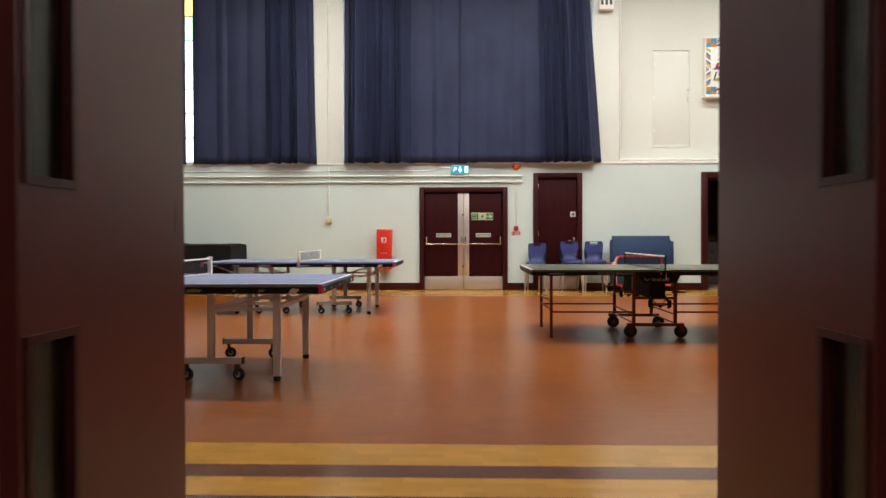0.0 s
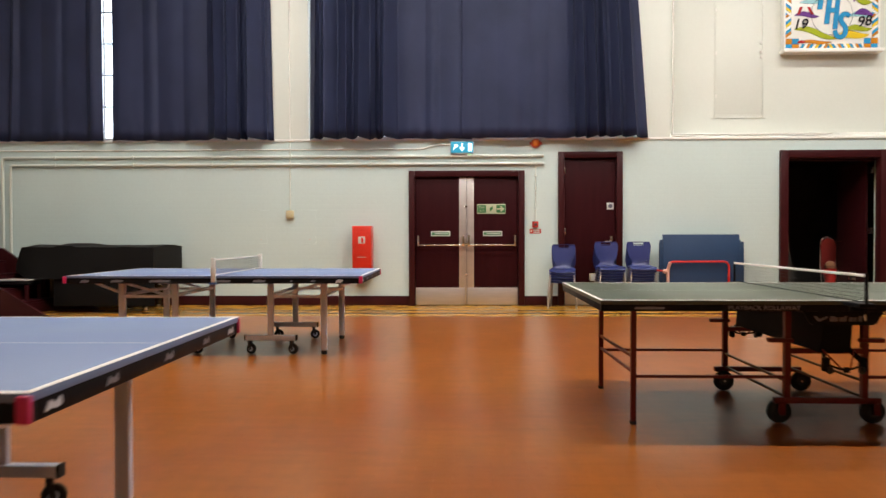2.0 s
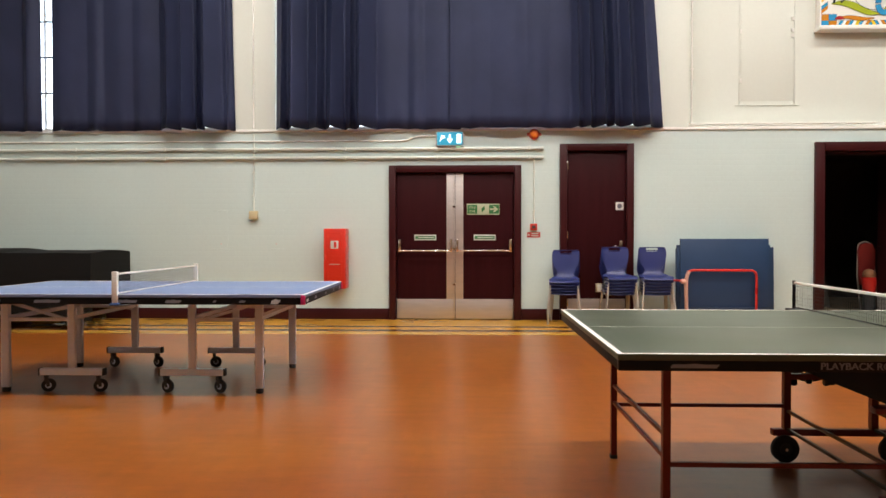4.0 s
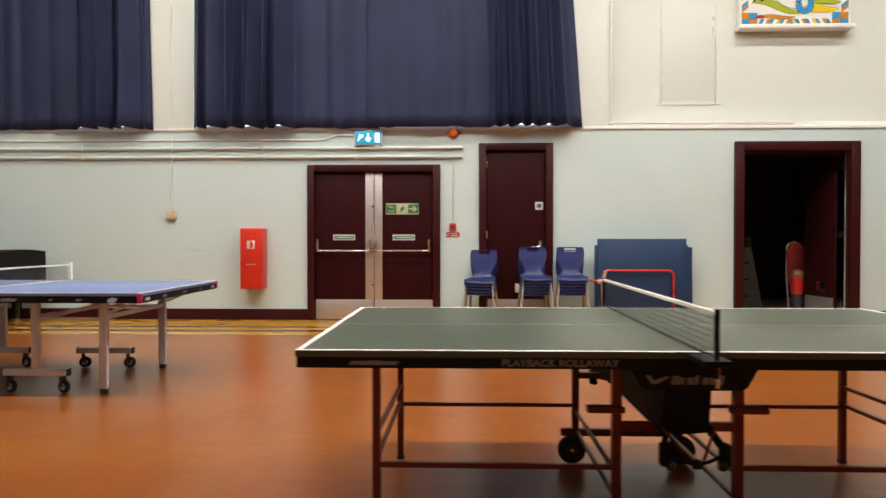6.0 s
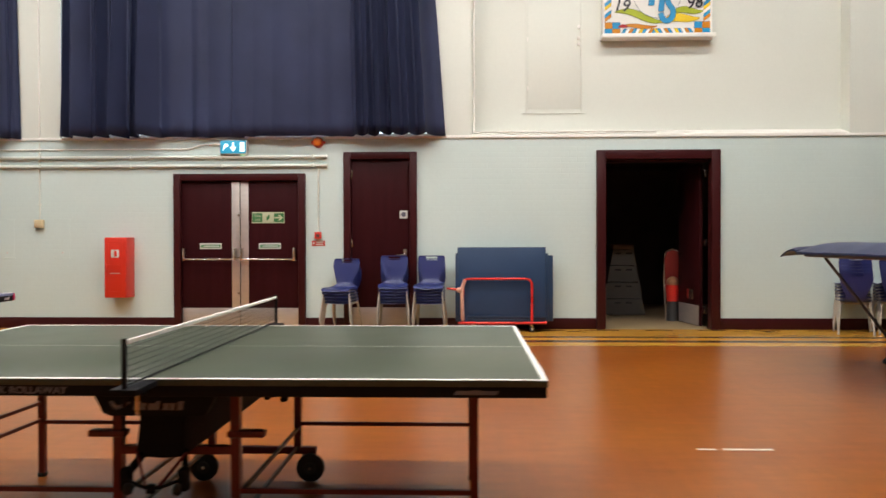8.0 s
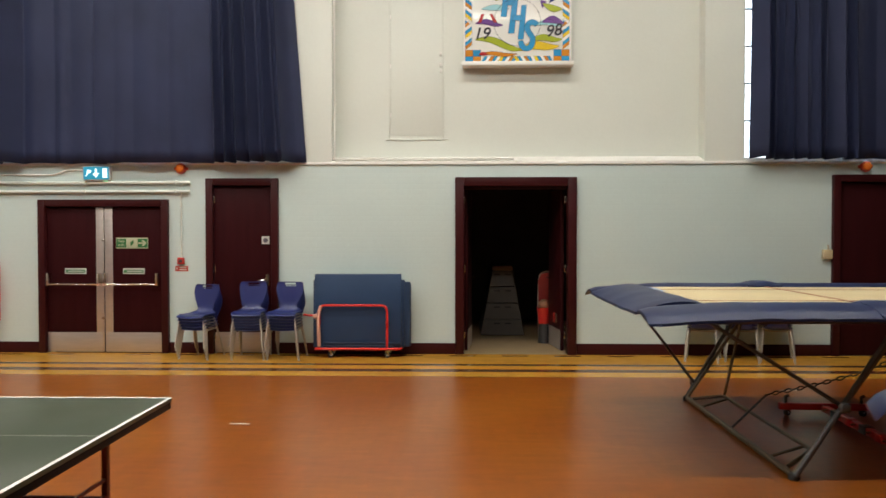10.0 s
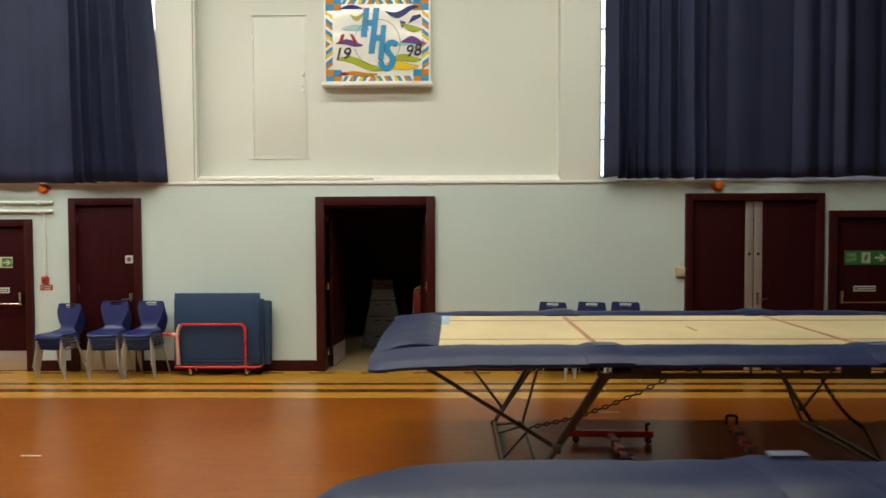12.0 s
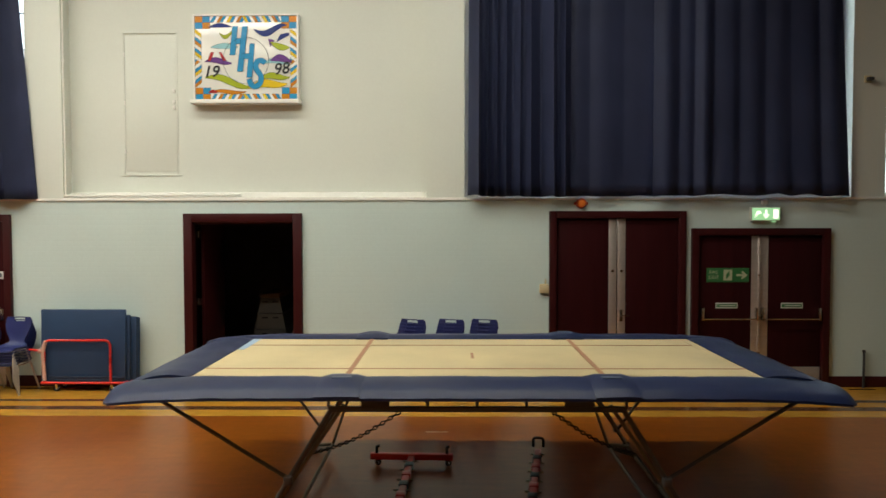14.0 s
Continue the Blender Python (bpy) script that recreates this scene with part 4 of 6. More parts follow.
def trampoline(at, label, bed_mat, breadth, corner, HY=1.25):
    """x along its length, y across; 5.4 by 2.6 metres over the pads."""
    t = thing("trampoline", at, label, "trampoline", "trampolines")
    HX, BX, BY, Z = 2.66 if corner < 0.3 else 2.72, 2.17, breadth, 1.20
    bed = part("bed", box(-BX - 0.04, BX + 0.04, -BY - 0.04, BY + 0.04, Z - 0.03, Z - 0.025), bed_mat, t, "cream woven bed with faded red lines", smooth=0)
    zl = Z - 0.024
    bm = bmesh.new()
    for y in (-0.54, 0.54):
        box(-BX, BX, y - 0.012, y + 0.012, zl, zl + 0.002, bm=bm)
    for x in (-0.98, 0.98):
        box(x - 0.02, x + 0.02, -BY, BY, zl + 0.003, zl + 0.005, bm=bm)
    box(-0.012, 0.012, -0.13, 0.13, zl + 0.003, zl + 0.004, bm=bm)
    part("bed_line", bm, REDLINE, bed, "faded red line on the bed", smooth=0)
    # side pads, in three lengths each, end pads with rounded outer corners
    for s in (-1, 1):
        cuts = (-HX, -0.95, 0.95, HX)
        for a, b in zip(cuts, cuts[1:]):
            def side_top(u, v, a=a, b=b, s=s):
                x = a + 0.004 + (b - a - 0.008) * u
                k = max(0.0, (abs(x) - (HX - corner)) / corner)
                outer = HY - BY - corner * (1 - math.sqrt(max(0.0, 1 - k * k)))
                droop = 0.045 * max(0.0, (abs(x) - 1.9) / (HX - 1.9)) ** 1.5
                return x, s * (BY + max(0.06, outer) * v), Z - 0.008 + 0.033 * math.sin(math.pi * min(1, v * 1.05)) ** 0.7 - 0.05 * v - droop
            part("side_pad", pad(side_top, 26, 8), VINYL, t, "navy vinyl side pad")
        for x in (-0.98, 0.98):
            flap = part("pad_overlap", pad(lambda u, v, x=x, s=s: (x - 0.16 + 0.32 * u, s * (BY - 0.02 + (HY - BY + 0.035) * v), Z + 0.006 + 0.037 * math.sin(math.pi * min(1, v * 1.05)) ** 0.7 - 0.05 * v), 5, 8),
                        VINYL, t, "navy vinyl pad overlap with a pale label")
            part("label_patch", box(x - 0.07, x + 0.07, s * 1.07 - 0.03, s * 1.07 + 0.03, Z + 0.020, Z + 0.027, 0.002), TAG, flap)
        def end_top(u, v, s=s):
            y = (-BY + 0.006) + (2 * BY - 0.012) * v
            bulge = 0.02 * (1 - (y / BY) ** 2)
            return s * (BX + (HX - BX + bulge) * u), y, Z - 0.004 + 0.03 * math.sin(math.pi * min(1, u * 1.1)) - 0.06 * u ** 1.5
        part("end_pad", pad(end_top, 9, 22), VINYL, t, "navy vinyl end pad")
        if bed_mat is BED:
            part("bed_tape", box(s * (BX - 0.03) - 0.04, s * (BX - 0.03) + 0.04, 0.3, BY, Z - 0.023, Z - 0.021), PALEBLUE if s < 0 else bed_mat, bed, smooth=0)
    # frame tubes
    fz = Z - 0.085
    bm = pipe(bent([(-HX + 0.14, 0, fz - 0.02), (-HX + 0.14, HY - 0.12, fz - 0.02), (0, HY - 0.12, fz), (HX - 0.12, HY - 0.12, fz - 0.02), (HX - 0.12, -HY + 0.12, fz - 0.02), (0, -HY + 0.12, fz),
                    (-HX + 0.14, -HY + 0.12, fz - 0.02), (-HX + 0.14, -0.01, fz - 0.02)], 0.3), 0.026)
    part("frame", bm, GALV, t, "dull steel frame tube")
    for s in (-1, 1):
        y = s * (HY - 0.09)
        rail = part("lower_rail", square([(-1.05, y, fz - 0.085), (1.05, y, fz - 0.085)], 0.035), GALV, t)
        for x in (-0.72, 0.72):
            part("gusset_plate", box(x - 0.1, x + 0.1, y - 0.012, y + 0.012, fz - 0.085, fz, 0.004), GALV, rail)
        for x in (-1.05, -0.35, 0.0, 0.35, 1.05):
            part("rail_stud", pipe([(x, y, fz - 0.08), (x, y, fz)], 0.012), GALV, rail)
        for sx in (-1, 1):
            foot = Vector((sx * 1.64, y * 0.96, 0.03))
            for off in (0.0, 0.07):
                part("leg", pipe([(sx * (1.02 - off), y - s * off * 0.8, fz - 0.07), foot + Vector((0, -s * off * 0.4, 0))], 0.016 if off else 0.019), WORN if off else GALV, t, "worn steel tube leg")
            mid = Vector((sx * 1.02, y, fz - 0.07)).lerp(foot, 0.52 if s < 0 else 0.86)
            part("leg_brace", pipe([(sx * 2.24, y, fz - 0.03), mid], 0.0145), GALV, t)
            part("brace_lug", box(mid.x - 0.03, mid.x + 0.03, y - 0.03, y + 0.03, mid.z - 0.03, mid.z + 0.03, 0.008), GALV, t)
    for sx in (-1, 1):
        part("floor_bar", pipe(bent([(sx * 1.64, -1.15, 0.028), (sx * 1.64, 1.15, 0.028)], 0.1), 0.024), WORN, t, "worn steel tube across the feet")
        for y in (-1.15, 1.15):
            part("rubber_foot", lathe([(0.035, 0.0), (0.04, 0.02), (0.03, 0.05)], 14), RUBBER, t, at=pose(sx * 1.64, y, 0))
        # inner bar tied to the floor bar
        xi = sx * 1.38
        part("inner_bar", pipe(bent([(sx * 1.62, -1.02, 0.05), (xi, -0.86, 0.12), (xi, 0.86, 0.12), (sx * 1.62, 1.02, 0.05)], 0.05), 0.016), WORN, t, "worn steel tube beside the floor bar")
        for y in (-0.75, 0.75):
            part("tie_strut", pipe([(sx * 1.63, y, 0.035), (xi, y, 0.115)], 0.012), WORN, t)
        part("inner_leg", pipe([(xi, 0.84, 0.12), (sx * 1.08, 1.09, fz - 0.08)], 0.014), WORN, t)
        # slack chain
        bm = bmesh.new()
        a, b = Vector((sx * 0.55, -1.1, 0.98)), Vector((sx * 1.4, -0.15, 0.36))
        for k in range(26):
            p = a.lerp(b, (k + 0.5) / 26) + Vector((0, 0, -0.05 * math.sin(math.pi * (k + 0.5) / 26)))
            d = (b - a).normalized()
            side = d.cross(Vector((0, 0, 1))).normalized() if k % 2 else d.cross(d.cross(Vector((0, 0, 1)))).normalized()
            ring = [p + d * 0.03 * math.cos(w) + side * 0.013 * math.sin(w) for w in [2 * math.pi * q / 8 for q in range(8)]]
            pipe(ring, 0.006, 5, bm, closed=True)
        part("chain", bm, CHAIN, t, "slack dark steel chain")
        part("tie_bar", pipe([(sx * 1.4, -0.15, 0.36), (sx * 1.64, 0.0, 0.03)], 0.01), GALV, t)
    # springs along the sides, between bed and frame
    bm = bmesh.new()
    for k in range(56):
        x = -2.1 + 4.2 * k / 55
        for s in (-1, 1):
            pipe([(x, s * (BY + 0.03), Z - 0.03), (x, s * (HY - 0.13), fz)], 0.006, 4, bm)
    part("springs", bm, GALV, t)
    return t


trampoline(pose(8.97, 11.235, 0), "large trampoline with cream bed and navy pads on steel legs", BED, 0.89, 0.11, 1.31)
trampoline(pose(9.14, 6.70, 0), "large navy-padded trampoline standing in front of another", VINYLDARK, 0.70, 0.42)

# ---- fittings on the north wall ----
SIGNLIT = glow("lit exit sign", (0.015, 0.21, 0.33), 1.0)
SIGNLITWHITE = glow("lit exit sign pictogram", (0.75, 0.95, 1.0), 1.3)
GREENLIT = glow("lit green sign", (0.30, 0.58, 0.32), 1.2)
GREENLITWHITE = glow("lit pale sign marks", (0.85, 1.0, 0.75), 2.2)
BELLRED = material("red sounder plastic", (0.55, 0.05, 0.02), 0.3, vary=0.05)
BELLORANGE = material("orange sounder lens", (0.80, 0.20, 0.03), 0.25, vary=0.05)
BOXRED = material("red hose cabinet paint", (0.62, 0.028, 0.012), 0.35, vary=0.08)
BEIGE = material("aged cream plastic", (0.55, 0.46, 0.28), 0.45, vary=0.08)
FW = NORTH  # wall face

tr = thing("cable_trunking", (-3.2, FW, 2.36), "two painted pipes along the wall, turning down at one end", "pipe")
for z, xl in ((0.06, -4.48), (-0.065, -4.35)):
    part("pipe_run", pipe(bent([(xl, -0.03, -1.96), (xl, -0.03, z), (4.4, -0.03, z)], 0.05), 0.022), PIPEPAINT, tr)
for x in np.arange(-3.6, 4.3, 1.3):
    for z in (0.06, -0.065):
        part("pipe_clip", box(x - 0.014, x + 0.014, -0.056, 0.0, z - 0.028, z + 0.028, 0.004), PIPEPAINT, tr)
cb = thing("wall_cable", (-3.0, FW, 2.55), "white painted cable run leading to the exit sign", "cable")
part("cable", pipe(bent([(-5.3, -0.012, -0.01), (2.25, -0.012, -0.015), (2.42, -0.012, 0.05), (2.72, -0.012, 0.05)], 0.1), 0.011), WHITE, cb)
for x, z0, z1, nm in ((-2.92, 1.54, 2.64, "conduit"), (1.07, 1.36, 2.28, "conduit"), (-2.92, 2.72, 6.6, "conduit"), (3.26, 2.74, 6.6, "conduit")):
    c = thing("wall_conduit", (x, FW, z0), "thin painted vertical conduit on the wall", "cable", "wall conduits")
    part("tube", pipe([(0, -0.012, 0), (0, -0.012, z1 - z0)], 0.011), PIPEPAINT if z0 < 2.7 else WHITE, c)
    for f in (0.2, 0.5, 0.8):
        part("clip", box(-0.02, 0.02, -0.026, 0, f * (z1 - z0) - 0.01, f * (z1 - z0) + 0.01, 0.003), PIPEPAINT if z0 < 2.7 else WHITE, c)
b = thing("junction_box", (-2.92, FW, 1.485), "small aged cream plastic junction box on the wall", "junction box")
part("body", box(-0.062, 0.062, -0.06, 0, -0.06, 0.06, 0.008), BEIGE, b)
part("lid", box(-0.052, 0.052, -0.066, -0.059, -0.05, 0.05, 0.003), BEIGE, b)
for x, w in ((-3.40, 0.19), (-2.60, 0.2)):
    c = thing("blank_panel", (x, FW, 1.275), "painted-over blank panel with thin edge strips", "panel", "blank panels")
    part("panel", box(-w / 2, w / 2, -0.0015, 0, -0.27, 0.27), MINT, c)
    for z in (-0.275, 0.275):
        part("edge_strip", box(-w / 2 - 0.015, w / 2 + 0.015, -0.006, 0, z - 0.005, z + 0.005, 0.001), MINT, c)
    part("screw", turned(lathe([(0.012, 0), (0.012, 0.006)], 10), pose(0.0, -0.004, -0.2, 90)), STEEL, c)

# red hose cabinet
b = thing("fire_cabinet", (-1.717, FW, 0.45), "bright red metal fire cabinet hung on the wall", "fire cabinet")
part("body", box(-0.155, 0.155, -0.24, 0, 0, 0.84, 0.006), BOXRED, b)
dr = part("door", box(-0.148, 0.148, -0.256, -0.241, 0.01, 0.83, 0.005), BOXRED, b)
for z0, z1 in ((0.08, 0.40), (0.45, 0.78)):
    bm = bmesh.new()
    for a, c, e, f in ((-0.10, 0.10, z0, z0 + 0.012), (-0.10, 0.10, z1 - 0.012, z1)):
        box(a, c, -0.260, -0.256, e, f, 0.001, bm)
    for a in (-0.10, 0.088):
        box(a, a + 0.012, -0.260, -0.256, z0 + 0.012, z1 - 0.012, 0.001, bm)
    part("pressed_panel", bm, BOXRED, dr)
part("label_plate", box(-0.055, 0.055, -0.259, -0.256, 0.56, 0.67, 0.001), SIGNWHITE, dr, "white label with a red mark")
part("label_mark", box(-0.008, 0.028, -0.261, -0.259, 0.575, 0.655), BOXRED, dr)
part("handle", box(-0.135, -0.12, -0.275, -0.256, 0.40, 0.47, 0.004), BOXRED, dr)
part("slot", box(-0.07, 0.07, -0.258, -0.2565, 0.335, 0.348), STEEL, dr)


def sounder(x, z):
    b = thing("fire_alarm_sounder", (x, FW, z), "round red and orange fire alarm sounder on the wall", "alarm", "fire alarm sounders")
    part("base", turned(lathe([(0.075, 0), (0.075, 0.03), (0.065, 0.045)], 24), pose(0, 0, 0, 90)), BELLRED, b)
    part("lens", turned(lathe([(0.055, 0.045), (0.052, 0.075), (0.03, 0.085)], 24), pose(0, 0, 0, 90)), BELLORANGE, b)
    part("mount", box(-0.1, 0.1, -0.012, 0, -0.02, 0.02, 0.004), BELLRED, b)


sounder(1.072, 2.62)
sounder(10.62, 2.622)
b = thing("fire_call_point", (1.065, FW, 1.31), "red break-glass call point above a red notice", "call point")
part("body", box(-0.048, 0.048, -0.045, 0, -0.045, 0.05, 0.006), SIGNRED, b)
part("glass_plate", box(-0.025, 0.025, -0.048, -0.045, -0.02, 0.022, 0.001), material("smoked glass", (0.1, 0.06, 0.06), 0.2), b)
nt = part("notice", box(-0.09, 0.095, -0.004, 0, -0.145, -0.07, 0.001), SIGNRED, b, "red notice with white bars")
for z in (-0.09, -0.122):
    part("lettering", box(-0.03, 0.07, -0.006, -0.004, z - 0.008, z + 0.008), SIGNWHITE, nt)
part("arrow_mark", prism([(-0.08, -0.12), (-0.055, -0.12), (-0.055, -0.09), (-0.07, -0.09)], (-0.006, -0.004)), SIGNWHITE, nt)


def exit_box(x, z, w, h, face, marks, label):
    b = thing("exit_sign", (x, FW, z), label, "exit sign", "lit exit signs")
    part("housing", box(-w / 2 - 0.012, w / 2 + 0.012, -0.075, 0, -h / 2 - 0.014, h / 2 + 0.012, 0.006), SIGNWHITE, b)
    f = part("face", box(-w / 2, w / 2, -0.082, -0.075, -h / 2, h / 2, 0.001), face, b)
    part("door_mark", box(w * 0.27, w * 0.44, -0.085, -0.082, -h * 0.36, h * 0.36), marks, f)
    part("arrow", prism([(-0.012, h * 0.34), (-0.012, -h * 0.02), (-0.045, -h * 0.02), (0, -h * 0.36), (0.045, -h * 0.02), (0.012, -h * 0.02), (0.012, h * 0.34)], (-0.085, -0.082)), marks, f)
    part("figure_mark", prism([(-w * 0.42, -h * 0.32), (-w * 0.30, -h * 0.02), (-w * 0.19, h * 0.05), (-w * 0.2, h * 0.22), (-w * 0.34, h * 0.25), (-w * 0.37, -h * 0.05)], (-0.085, -0.082)), marks, f)
    part("test_lamp", box(w / 2 - 0.09, w / 2 - 0.03, -0.05, -0.02, -h / 2 - 0.03, -h / 2 - 0.013, 0.004), GREENLIT, b)


exit_box(-0.115, 2.555, 0.36, 0.18, SIGNLIT, SIGNLITWHITE, "blue-green lit emergency exit sign with a down arrow")
exit_box(13.2, 2.465, 0.38, 0.17, GREENLIT, GREENLITWHITE, "glowing green emergency exit sign above the doors")
b = thing("junction_box", (13.2, FW, 2.63), "small red-lit wall box above the exit sign", "junction box")
part("body", box(-0.04, 0.04, -0.05, 0, -0.03, 0.04, 0.006), SIGNWHITE, b)
b = thing("wall_switch_box", (10.1, FW, 1.41), "aged cream plastic switch box beside the door frame", "switch")
part("body", box(-0.065, 0.065, -0.055, 0, -0.065, 0.065, 0.008), BEIGE, b)
part("conduit", pipe([(0.02, -0.015, 0.06), (0.02, -0.015, 0.13)], 0.01), BEIGE, b)
b = thing("wall_bracket", (14.62, FW, 4.35), "small dark bracket fixed on the pilaster", "bracket")
part("plate", box(-0.05, 0.05, -0.02, 0, -0.05, 0.05, 0.004), BEIGE, b)
part("lamp_stub", box(-0.03, 0.05, -0.09, -0.02, -0.025, 0.02, 0.006), CASTOR, b)
b = thing("wall_unit", (2.94, FW, 5.98), "white boxed wall unit with dark grille on the pilaster", "wall unit")
part("housing", box(-0.15, 0.15, -0.16, 0, -0.12, 0.14, 0.01), WHITE, b)
for x in (-0.09, 0.0, 0.09):
    part("grille_slot", box(x - 0.025, x + 0.025, -0.164, -0.16, -0.02, 0.11), CASTOR, b)
b = thing("socket_box", (2.02, NORTH - 0.05, 0.46), "small cream double socket box low on the door", "socket")
part("body", box(-0.085, 0.085, -0.04, 0.045, -0.06, 0.06, 0.006), BEIGE, b)
part("face", box(-0.075, 0.075, -0.045, -0.04, -0.05, 0.05, 0.002), SIGNWHITE, b)
b = thing("wall_post", (14.62, FW - 0.03, 0.0), "thin grey upright post against the wall", "post")
part("post", pipe([(0, -0.02, 0), (0, -0.02, 0.52)], 0.016), GALV, b)
part("cap", lathe([(0.02, 0.5), (0.024, 0.51), (0.02, 0.54)], 12), GALV, b, at=pose(0, -0.02, 0))

# hatch in the recessed bay
RB = NORTH + 0.24
h = thing("wall_hatch", (4.40, RB, 3.05), "cream painted flush access hatch with a thin frame", "hatch")
part("panel", box(-0.37, 0.37, -0.005, 0, 0.06, 2.02, 0.001), CREAM, h)
bm = bmesh.new()
box(-0.40, -0.375, -0.009, 0, 0.0, 2.05, 0.002, bm)
box(0.375, 0.40, -0.009, 0, 0.0, 2.05, 0.002, bm)
part("frame", bm, CREAM, h)
part("bottom_strip", box(-0.45, 0.45, -0.014, 0, -0.008, 0.008, 0.003), CREAM, h)
part("top_strip", box(-0.39, 0.39, -0.02, 0, 2.052, 2.068, 0.003), CREAM, h)
for z in (0.98, 1.06, 1.22):
    part("catch", box(0.33, 0.365, -0.035, -0.005, z - 0.025, z + 0.025, 0.004), WHITE, h)
for z in (0.35, 1.05, 1.75):
    part("hinge", box(-0.385, -0.365, -0.026, -0.005, z - 0.03, z + 0.03, 0.003), WHITE, h)

# ---- painted panel with the school letters ----
A_WHITE = material("panel white enamel", (0.80, 0.79, 0.74), 0.12, vary=0.04)
A_BLUE = material("panel sky blue", (0.03, 0.26, 0.50), 0.22, vary=0.08, spec=0.2)
A_ORANGE = material("panel orange", (0.52, 0.20, 0.02), 0.22, vary=0.08, spec=0.2)
A_YELLOW = material("panel yellow", (0.72, 0.50, 0.03), 0.22, vary=0.08, spec=0.2)
A_LIME = material("panel lime green", (0.34, 0.40, 0.03), 0.22, vary=0.08, spec=0.2)
A_PURPLE = material("panel purple", (0.14, 0.05, 0.24), 0.22, vary=0.08, spec=0.2)
A_NAVY = material("panel navy", (0.012, 0.025, 0.16), 0.22, vary=0.08, spec=0.2)
A_RED = material("panel red", (0.42, 0.03, 0.03), 0.22, vary=0.08, spec=0.2)
A_AQUA = material("panel aqua", (0.32, 0.60, 0.64), 0.22, vary=0.08, spec=0.2)
A_INK = material("panel black line", (0.015, 0.015, 0.02), 0.2, vary=0.05)
AW, AH = 1.47, 1.20
art = thing("painted_panel", (5.83, RB, 4.12), "framed bright abstract school panel lettered HHS 19 98", "wall art")
part("backing", box(-AW / 2, AW / 2, -0.10, 0, 0.0, AH, 0.004), A_WHITE, art)
bm = bmesh.new()
for a, c, e, f in ((-AW / 2 - 0.025, -AW / 2, 0, AH + 0.025), (AW / 2, AW / 2 + 0.025, 0, AH + 0.025), (-AW / 2, AW / 2, AH, AH + 0.025)):
    box(a, c, -0.12, 0, e, f, 0.003, bm)
part("frame", bm, WHITE, art)
part("shelf", box(-AW / 2 - 0.05, AW / 2 + 0.05, -0.20, 0, -0.055, 0.0, 0.006), WHITE, art, "white shelf under the panel")
AY = -0.10
LAYER = []


def patch(points, mat, level=1, name="painted_shape"):
    """A flat painted shape; points run 0..1 across and up the panel."""
    LAYER.append(mat)
    z0 = AY - 0.00008 * len(LAYER)
    shape = [((x - 0.5) * AW, z * AH) for x, z in points]
    ob = part(name, prism(shape, (z0, AY + 0.001)), mat, art, smooth=0)
    if mat is not A_WHITE:
        part("outline", pipe([(x, z0, z) for x, z in shape], 0.0016, 4, closed=True), A_INK, ob, smooth=0)
    return ob


def wave(x0, x1, mid, amp, thick, mat, turns=1.0, shift=0.0, slope=0.0):
    n = 14
    up, dn = [], []
    for k in range(n + 1):
        u = k / n
        x = x0 + (x1 - x0) * u
        c = mid + slope * u + amp * math.sin(2 * math.pi * turns * u + shift)
        w = 0.95 * thick * math.sin(math.pi * (0.04 + 0.92 * u)) + 0.002
        up.append((x, c + w / 2))
        dn.append((x, c - w / 2))
    patch(up + dn[::-1], mat, 1)


# border: corner chequers and slanting stripes
BZ = 0.075
for cx in (0, 1):
    for cz in (0, 1):
        for i in (0, 1):
            for k in (0, 1):
                x = cx * (1 - 2 * BZ) + i * BZ
                z = cz * (1 - 2 * BZ) + k * BZ
                patch([(x, z), (x + BZ, z), (x + BZ, z + BZ), (x, z + BZ)], A_ORANGE if (i + k + cx) % 2 else A_BLUE)
cols = (A_BLUE, A_WHITE, A_ORANGE, A_BLUE, A_WHITE, A_YELLOW)
for k in range(22):
    a = 2 * BZ + k * (1 - 4 * BZ) / 22
    d = (1 - 4 * BZ) / 22
    lean = 0.04 if k < 11 else -0.04
    for z0 in (0, 1 - BZ):
        patch([(a, z0), (a + d, z0), (a + d + lean * 0.9, z0 + BZ), (a + lean * 0.9, z0 + BZ)], cols[k % 6])
for k in range(16):
    a = 2 * BZ + k * (1 - 4 * BZ) / 16
    d = (1 - 4 * BZ) / 16
    lean = 0.06 if k < 8 else -0.06
    for x0 in (0, 1 - BZ * 0.85):
        patch([(x0, a), (x0, a + d), (x0 + BZ * 0.85, a + d + lean), (x0 + BZ * 0.85, a + lean)], cols[(k + 2) % 6])
wave(0.14, 0.36, 0.87, 0.02, 0.05, A_NAVY, 0.5)
wave(0.58, 0.9, 0.84, -0.05, 0.08, A_NAVY, 0.8)
patch([(0.80, 0.69), (0.93, 0.77), (0.92, 0.80), (0.84, 0.78)], A_NAVY)
wave(0.16, 0.42, 0.63, 0.015, 0.07, A_AQUA, 0.5)
wave(0.68, 0.92, 0.44, 0.03, 0.07, A_AQUA, 0.6)
wave(0.1, 0.36, 0.46, 0.02, 0.07, A_PURPLE, 0.8)
wave(0.74, 0.95, 0.47, 0.03, 0.09, A_PURPLE, 0.6)
patch([(0.72, 0.73), (0.78, 0.71), (0.74, 0.63)], A_PURPLE)
wave(0.1, 0.56, 0.27, 0.03, 0.09, A_LIME, 0.9, slope=-0.10)
wave(0.62, 0.93, 0.24, 0.03, 0.08, A_LIME, 0.8, slope=0.06)
wave(0.74, 0.93, 0.69, -0.02, 0.08, A_LIME, 0.6, slope=-0.08)
